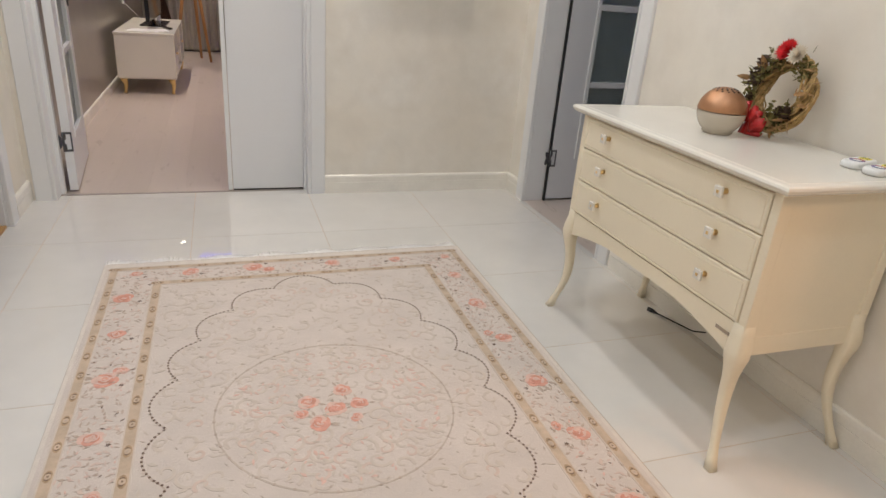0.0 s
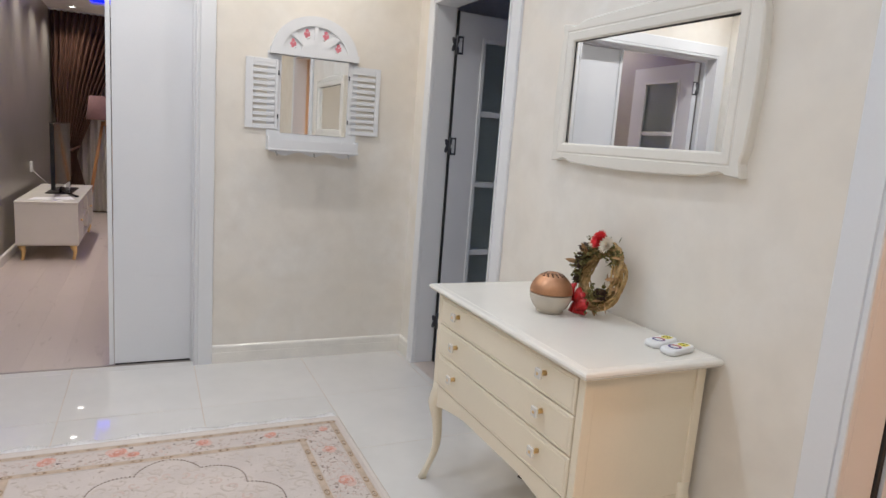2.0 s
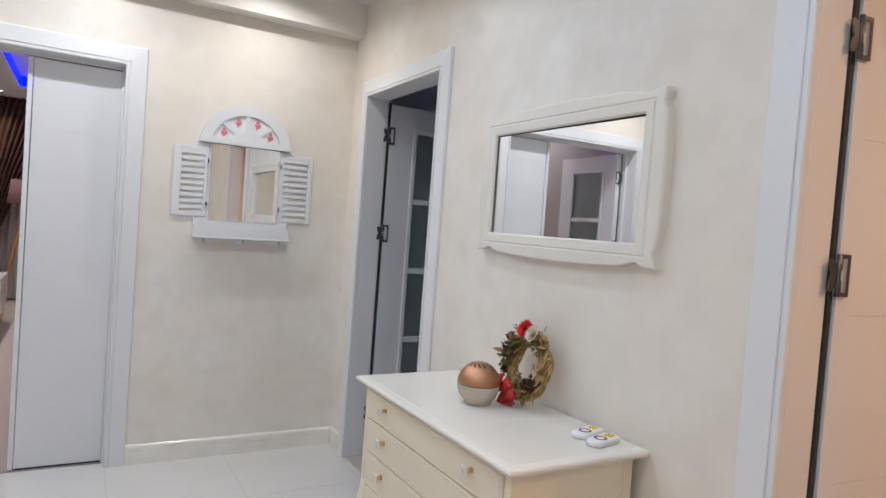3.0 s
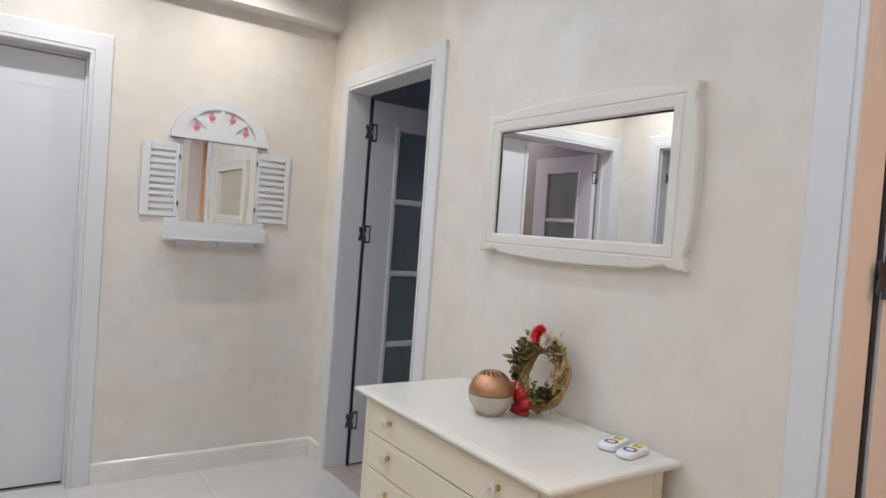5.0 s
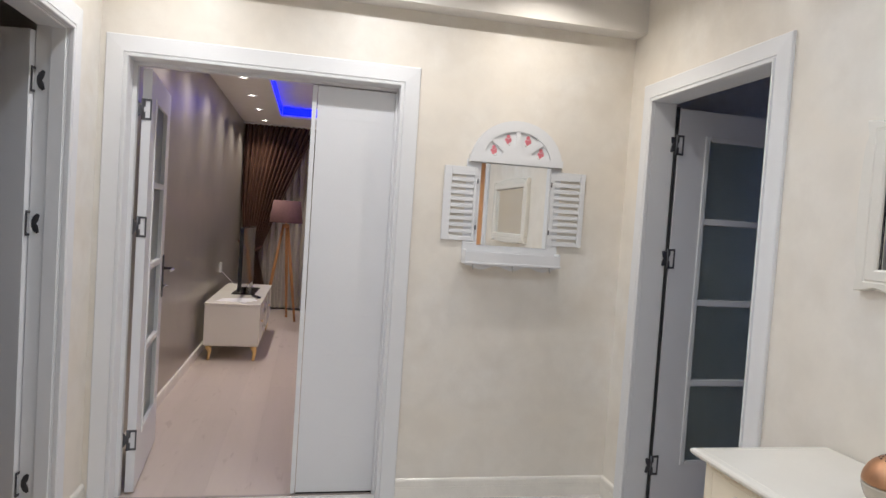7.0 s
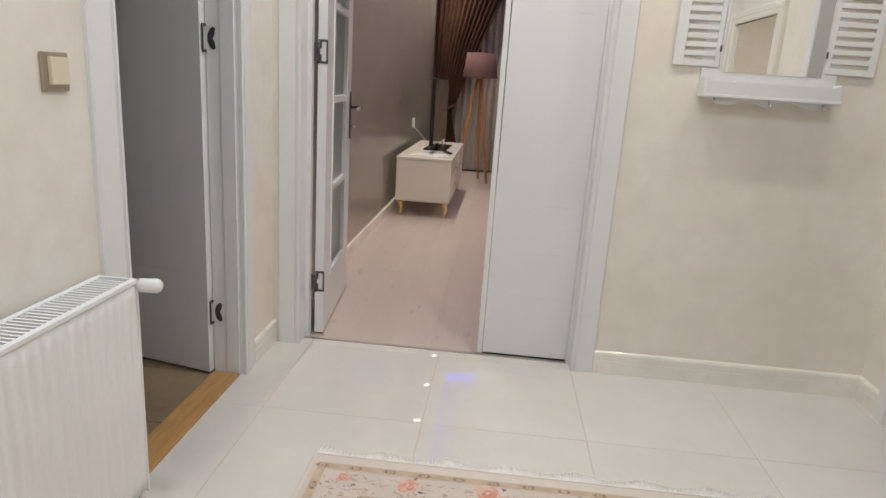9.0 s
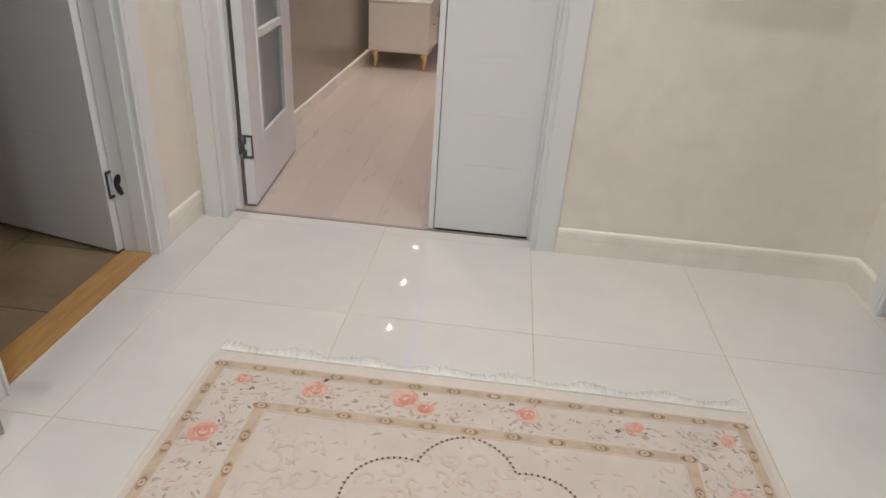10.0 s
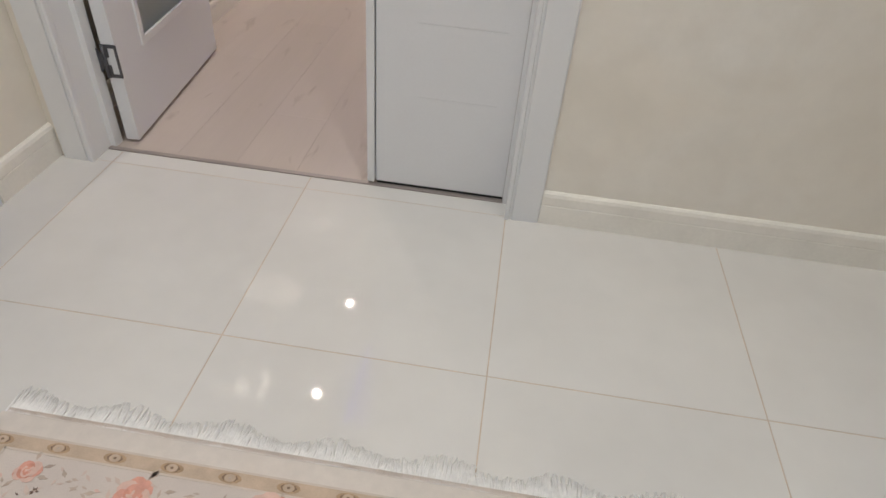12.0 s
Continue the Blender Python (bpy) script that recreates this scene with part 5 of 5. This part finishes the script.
    for xx, s in ((0.130, 0.027), (0.330, 0.037), (0.576, 0.044), (0.905, 0.037), (1.180, 0.030), (1.418, 0.027)):
        for yy in (y1 - 0.114, y0 + 0.114):
            rose(x0 + xx, yy + rg.uniform(-0.006, 0.006), s, rg.uniform(0, 6))
            if s > 0.04:
                rose(x0 + xx + 0.056, yy - 0.028, s * 0.68, rg.uniform(0, 6))
    # dark sprigs beside the roses
    bm = bmesh.new()
    for xx, dx, dy in ((0.130, 0.034, -0.03), (0.330, 0.042, -0.03), (0.576, 0.05, 0.03), (0.905, -0.045, 0.032), (1.180, -0.044, -0.022), (1.418, -0.036, -0.024)):
        for yy in (y1 - 0.114, y0 + 0.114):
            for k in range(5):
                m = T((x0 + xx + dx, yy + dy, top)) @ Matrix.Rotation(1.1 * k + rg.uniform(-0.3, 0.3), 4, "Z")
                prism(bm, [(0.001, 0), (0.004, -0.0019), (0.0085, 0), (0.004, 0.0019)], 0.0014, m)
    for i in range(8):
        for sx, bx in ((0, x0 + 0.118), (1, x1 - 0.124)):
            m0 = T((bx + 0.045 * (1 - 2 * sx), y1 - 0.35 - 0.267 * i, top))
            for k in range(5):
                prism(bm, [(0.001, 0), (0.0035, -0.0017), (0.0075, 0), (0.0035, 0.0017)], 0.0014, m0 @ Matrix.Rotation(1.2 * k, 4, "Z"))
    tagged(part("dark_sprig", bm, M_DOT, t, "dark sprigs beside the roses"), kind="stuff")
    for ox, oy, s in ((0.0, 0.0, 0.036), (-0.075, 0.045, 0.036), (-0.055, -0.055, 0.036), (0.07, 0.012, 0.03), (0.03, 0.085, 0.032), (-0.10, -0.005, 0.024), (0.05, -0.05, 0.02)):
        rose(xc - 0.005 + ox, yc - 0.01 + oy, s, rg.uniform(0, 6))

    # fringe at both ends
    for yy, dy in ((y1, 1), (y0, -1)):
        bm = bmesh.new()
        n = 900
        for k in range(n):
            px = x0 + 0.004 + (x1 - x0 - 0.008) * k / (n - 1)
            ln = rg.uniform(0.044, 0.068) * (0.8 + 0.2 * math.sin(k * 0.05 + 1))
            sway = rg.gauss(0, 0.004) + 0.008 * math.sin(k * 0.11) * math.sin(k * 0.037)
            tube(bm, [(px, yy - dy * 0.004, 0.0035), (px + sway * 0.3, yy + dy * ln * 0.4, 0.0022), (px + sway, yy + dy * ln, 0.0012)], [0.0034, 0.0032, 0.0022], 4, squash=0.6)
        f = tagged(part("fringe", bm, M_FRINGE, t, "white cotton fringe"), kind="stuff")
        # taupe slips give the shade between the knots
        bm = bmesh.new()
        for k in range(n // 2):
            px = x0 + 0.008 + (x1 - x0 - 0.016) * k / (n // 2 - 1)
            prism(bm, [(px - 0.0012, yy + dy * 0.001), (px + 0.0012, yy + dy * 0.001), (px + 0.0016, yy + dy * 0.011), (px - 0.0008, yy + dy * 0.011)][::dy], 0.0008, T((0, 0, 0.0045)))
        tagged(part("fringe_gap_shade", bm, M_LEAFPILE, t, "shade between fringe knots, put in as taupe slips"), kind="stuff")


rug()

# ---- living room things ----
# television bench
bx0, bx1, by0, by1, bz0, bz1 = -0.527, -0.030, 7.005, 8.70, 0.145, 0.515
t = thing("tv_bench", ((bx0 + bx1) / 2, 7.9, 0), "white lacquered tv bench on gold feet", "tv bench")
part("carcass", boxes([(bx0 + 0.006, bx1 - 0.05, by0 + 0.008, by1 - 0.008, bz0, bz1)], 0.003), M_CREAMTOP, t)
part("end_panel", boxes([(bx0, bx1, by0, by0 + 0.018, bz0, bz1 + 0.004)], 0.005), M_CREAMTOP, t)
part("end_panel", boxes([(bx0, bx1, by1 - 0.018, by1, bz0, bz1 + 0.004)], 0.005), M_CREAMTOP, t)
part("top", boxes([(bx0 - 0.004, bx1 + 0.004, by0 - 0.006, by1 + 0.006, bz1 + 0.004, bz1 + 0.026)], 0.006), M_CREAMTOP, t)
part("bottom", boxes([(bx0 + 0.006, bx1 - 0.004, by0 + 0.02, by1 - 0.02, bz0 - 0.012, bz0)], 0.002), M_CREAMTOP, t)
for a, b in ((by0 + 0.022, by0 + 0.56), (by0 + 1.115, by1 - 0.022)):
    d = part("drawer", boxes([(bx1 - 0.05, bx1 - 0.006, a, b, bz0 + 0.006, bz1)], 0.004), M_CREAMTOP, t)
    bm = bmesh.new()
    tube(bm, [(bx1 - 0.006, (a + b) / 2, 0.34), (bx1 + 0.014, (a + b) / 2, 0.34)], [0.007, 0.011], 10)
    part("knob", bm, M_GOLD, d)
part("shelf", boxes([(bx1 - 0.05, bx1 - 0.008, by0 + 0.57, by0 + 1.105, 0.325, 0.343)], 0.002), M_CREAMTOP, t)
for lx in (bx0 + 0.045, bx1 - 0.045):
    for ly in (by0 + 0.04, by1 - 0.04):
        bm = bmesh.new()
        tube(bm, [(lx, ly, bz0 - 0.012), (lx, ly, bz0 - 0.03), (lx + 0.012, ly - 0.004, 0.08), (lx + 0.004, ly - 0.002, 0.02), (lx, ly - 0.004, 0.0)], [0.034, 0.028, 0.019, 0.013, 0.017], 10)
        part("foot", bm, M_GOLD, t, "curved gold foot", True)

# television
tv = thing("television", (-0.24, 8.0, bz1 + 0.026), "black flat television on the bench", "television")
TM = pose(-0.255, 7.98, bz1 + 0.026, 0, 0, -1.3)
part("screen_body", boxes([(-0.022, 0.012, -0.56, 0.56, 0.06, 0.70)], 0.004, TM), M_BLACK, tv)
part("screen", boxes([(0.0125, 0.0145, -0.548, 0.548, 0.075, 0.688)], 0, TM), M_SCREEN, tv)
part("stand_neck", boxes([(-0.02, 0.005, -0.06, 0.06, 0.01, 0.08)], 0.003, TM), M_BLACK, tv)
part("stand_base", boxes([(-0.11, 0.12, -0.30, 0.30, 0.0, 0.012)], 0.004, TM), M_BLACK, tv)
t = thing("papers", (-0.3, 7.2, bz1 + 0.026), "loose white papers on the tv bench", "papers")
for k in range(3):
    part("sheet", boxes([(-0.14, 0.14, -0.10, 0.10, 0.0005 + 0.002 * k, 0.002 + 0.002 * k)], 0, pose(-0.29 + 0.03 * k, 7.22 + 0.02 * k, bz1 + 0.026, 0, 0, 12 * k - 10)), M_REMOTE, t)
t = thing("remote_control", (-0.12, 7.55, bz1 + 0.026), "slim black remote on the tv bench", "remote control")
part("shell", boxes([(-0.02, 0.02, -0.08, 0.08, 0, 0.018)], 0.004, pose(-0.11, 7.5, bz1 + 0.026, 0, 0, 25)), M_BLACK, t)
t = thing("socket_box", (L_WEST, 8.47, 0.75), "white wall socket box", "socket")
part("plate", boxes([(L_WEST, L_WEST + 0.02, 8.42, 8.52, 0.69, 0.80)], 0.004), M_REMOTE, t)

t = thing("router", (-0.25, 8.45, bz1 + 0.026), "slim white box standing behind the television", "router")
part("shell", boxes([(-0.265, -0.235, 8.38, 8.52, bz1 + 0.026, bz1 + 0.215)], 0.006), M_REMOTE, t)
bm = bmesh.new()
tube(bm, [(-0.25, 8.52, bz1 + 0.05), (-0.30, 8.60, bz1 + 0.032), (-0.45, 8.58, bz1 + 0.031), (L_WEST + 0.012, 8.50, bz1 + 0.19)], 0.003, 6)
part("lead", bm, M_REMOTE, t, "thin white lead", True)

# tripod floor lamp
fx, fy = 0.072, 9.47
t = thing("floor_lamp", (fx, fy, 0), "wooden tripod floor lamp with mauve drum shade", "floor lamp")
for a in (195, 320, 75):
    bm = bmesh.new()
    d = Vector((math.cos(radians(a)), math.sin(radians(a)), 0))
    tube(bm, [Vector((fx, fy, 1.27)) + d * 0.03, Vector((fx, fy, 0.65)) + d * 0.13, Vector((fx, fy, 0.0)) + d * 0.235], [0.016, 0.021, 0.015], 10)
    part("leg", bm, M_LEGWOOD, t, "honey wood leg", True)
bm = bmesh.new()
lathe(bm, [(0.001, 1.22), (0.045, 1.22), (0.05, 1.235), (0.045, 1.26), (0.012, 1.27), (0.012, 1.36), (0.001, 1.36)], (fx, fy, 0), 16)
part("hub", bm, M_LEGWOOD, t)
bm = bmesh.new()
lathe(bm, [(0.212, 1.285), (0.214, 1.29), (0.178, 1.575), (0.175, 1.575), (0.209, 1.288)], (fx, fy, 0), 40)
part("shade", bm, M_SHADE, t, "mauve linen drum shade", True)


# curtains
def drape(name, label, mat, xa, xb, y, fold, gather, amp=0.035):
    """A pleated curtain: gather(u, z) gives x at u across and height z."""
    t = thing(name, ((xa + xb) / 2, y, 0), label, "curtain")
    bm = bmesh.new()
    nz, nu = 46, fold * 10
    rows = []
    for k in range(nz + 1):
        z = 2.63 - 2.60 * k / nz
        row = []
        for i in range(nu + 1):
            u = i / nu
            x, tight = gather(u, z)
            row.append((x, y + amp * tight * math.sin(2 * math.pi * fold * u + 0.25 * math.sin(3 * z)) + 0.01 * math.sin(5 * u + z), z))
        rows.append(row)
    loft(bm, rows, closed=False)
    return t, part("cloth", bm, mat, t, "", True)


def sweep(u, z):
    left, tie = -0.60, 0.80
    if z > tie:
        w = ((z - tie) / (2.63 - tie)) ** 0.95
        span = 0.20 + (0.98 - 0.20) * w
    else:
        span = 0.20 + 0.16 * min(1, (tie - z) / 0.5)
    return left + 0.02 + span * u + 0.12 * (1 - min(1, abs(z - tie) / 0.9)) * (1 if z < tie + 0.9 else 0) * 0.5, 0.5 + 0.5 * min(1, span)


t, cloth = drape("curtain", "brown satin curtain swept aside and tied", M_CURTAIN, -0.6, 0.4, 10.22, 13, sweep, 0.04)
bm = bmesh.new()
tube(bm, [(-0.60, 10.24, 0.98), (-0.48, 10.14, 0.90), (-0.36, 10.13, 0.86), (-0.27, 10.20, 0.92)], [0.012, 0.022, 0.022, 0.012], 8)
part("tieback", bm, M_CURTAIN, cloth, "", True)
drape("sheer_curtain", "pale sheer curtain behind the brown one", M_SHEER, -0.6, 3.1, 10.36, 40, lambda u, z: (-0.6 + 3.7 * u, 1.0), 0.025)
t = thing("curtain_rail", (0.5, 10.22, 2.62), "white curtain rail under the ceiling", "curtain rail")
part("rail", boxes([(-0.62, 3.15, 10.19, 10.25, 2.632, 2.65)], 0.002), M_WHITE, t)

# armchair beyond the narrow leaf
t = thing("armchair", (0.95, 8.9, 0), "dark blue upholstered armchair", "armchair")
part("seat", boxes([(0.62, 1.25, 8.65, 9.2, 0.16, 0.45)], 0.04), M_BLUE, t)
part("backrest", boxes([(1.13, 1.30, 8.62, 9.23, 0.30, 0.88)], 0.04), M_BLUE, t)
for a in (8.56, 9.18):
    part("armrest", boxes([(0.60, 1.28, a, a + 0.11, 0.16, 0.62)], 0.035), M_BLUE, t)
for lx in (0.66, 1.2):
    for ly in (8.64, 9.2):
        bm = bmesh.new()
        tube(bm, [(lx, ly, 0.17), (lx, ly, 0.0)], [0.022, 0.013], 8)
        part("leg", bm, M_LEGWOOD, t)

# ---- floor pieces ----
def slab_mesh(name, w, d, h, mat, bevel=0.0005):
    bm = bmesh.new()
    x, y, b = w / 2, d / 2, bevel
    loft(bm, [[(-x, -y, -h), (x, -y, -h), (x, y, -h), (-x, y, -h)], [(-x, -y, -b), (x, -y, -b), (x, y, -b), (-x, y, -b)], [(-x + b, -y + b, 0), (x - b, -y + b, 0), (x - b, y - b, 0), (-x + b, y - b, 0)]])
    for f in bm.faces:
        f.smooth = False
    bmesh.ops.recalc_face_normals(bm, faces=bm.faces)
    me = bpy.data.meshes.new(name)
    bm.to_mesh(me)
    bm.free()
    me.materials.append(mat)
    return me


def lay(floor, name, mat, x0, x1, y0, y1, px, py, ox, oy, gap, h=0.008, shift=0.0):
    """Lays pieces px by py from the grid origin (ox, oy), cut at the room's edges; rows along y may be shifted."""
    meshes = {}
    i0, i1 = math.floor((x0 - ox) / px), math.ceil((x1 - ox) / px)
    for i in range(i0, i1):
        off = oy + shift * py * (i % 3) / 3
        for j in range(math.floor((y0 - off) / py), math.ceil((y1 - off) / py)):
            a, b = max(x0, ox + i * px + gap / 2), min(x1, ox + (i + 1) * px - gap / 2)
            c, d = max(y0, off + j * py + gap / 2), min(y1, off + (j + 1) * py - gap / 2)
            if b - a < 0.01 or d - c < 0.01:
                continue
            key = (round(b - a, 3), round(d - c, 3))
            if key not in meshes:
                meshes[key] = slab_mesh(name, b - a, d - c, h, mat)
            ob = new(name, meshes[key])
            ob.location = ((a + b) / 2, (c + d) / 2, 0)
            ob.parent = floor


floor = structure("floor", boxes([(WEST - 0.03, EAST, SOUTH, 4.045, -0.05, -0.0009)]), M_GROUT, "polished ivory floor tiles with thin beige joints", "floor")
lay(floor, "tile", M_TILE, WEST - 0.03, EAST, SOUTH, 4.045, 0.600, 0.600, -0.409, 3.382, 0.0025)
lay(bpy.data.objects["floor_living"], "plank", M_LAM, L_WEST, L_EAST, 4.0625, L_NORTH, 0.192, 1.28, -0.63, 4.4, 0.0004, h=0.003, shift=1.0)
wash = structure("floor_washroom", boxes([(-2.5, -0.70, 1.9, NORTH, -0.05, -0.004)]), M_DARK, "brown stone tiled floor", "floor")
lay(wash, "tile", M_BROWNTILE, -2.5, -0.70, 1.9, NORTH, 0.4, 0.4, -0.70, 3.2, 0.004)
structure("threshold", boxes([(-0.459, 0.787, 4.046, 4.062, -0.005, 0.0035)], 0.0015), M_HINGE2, "grey metal joint strip between floors", "threshold")
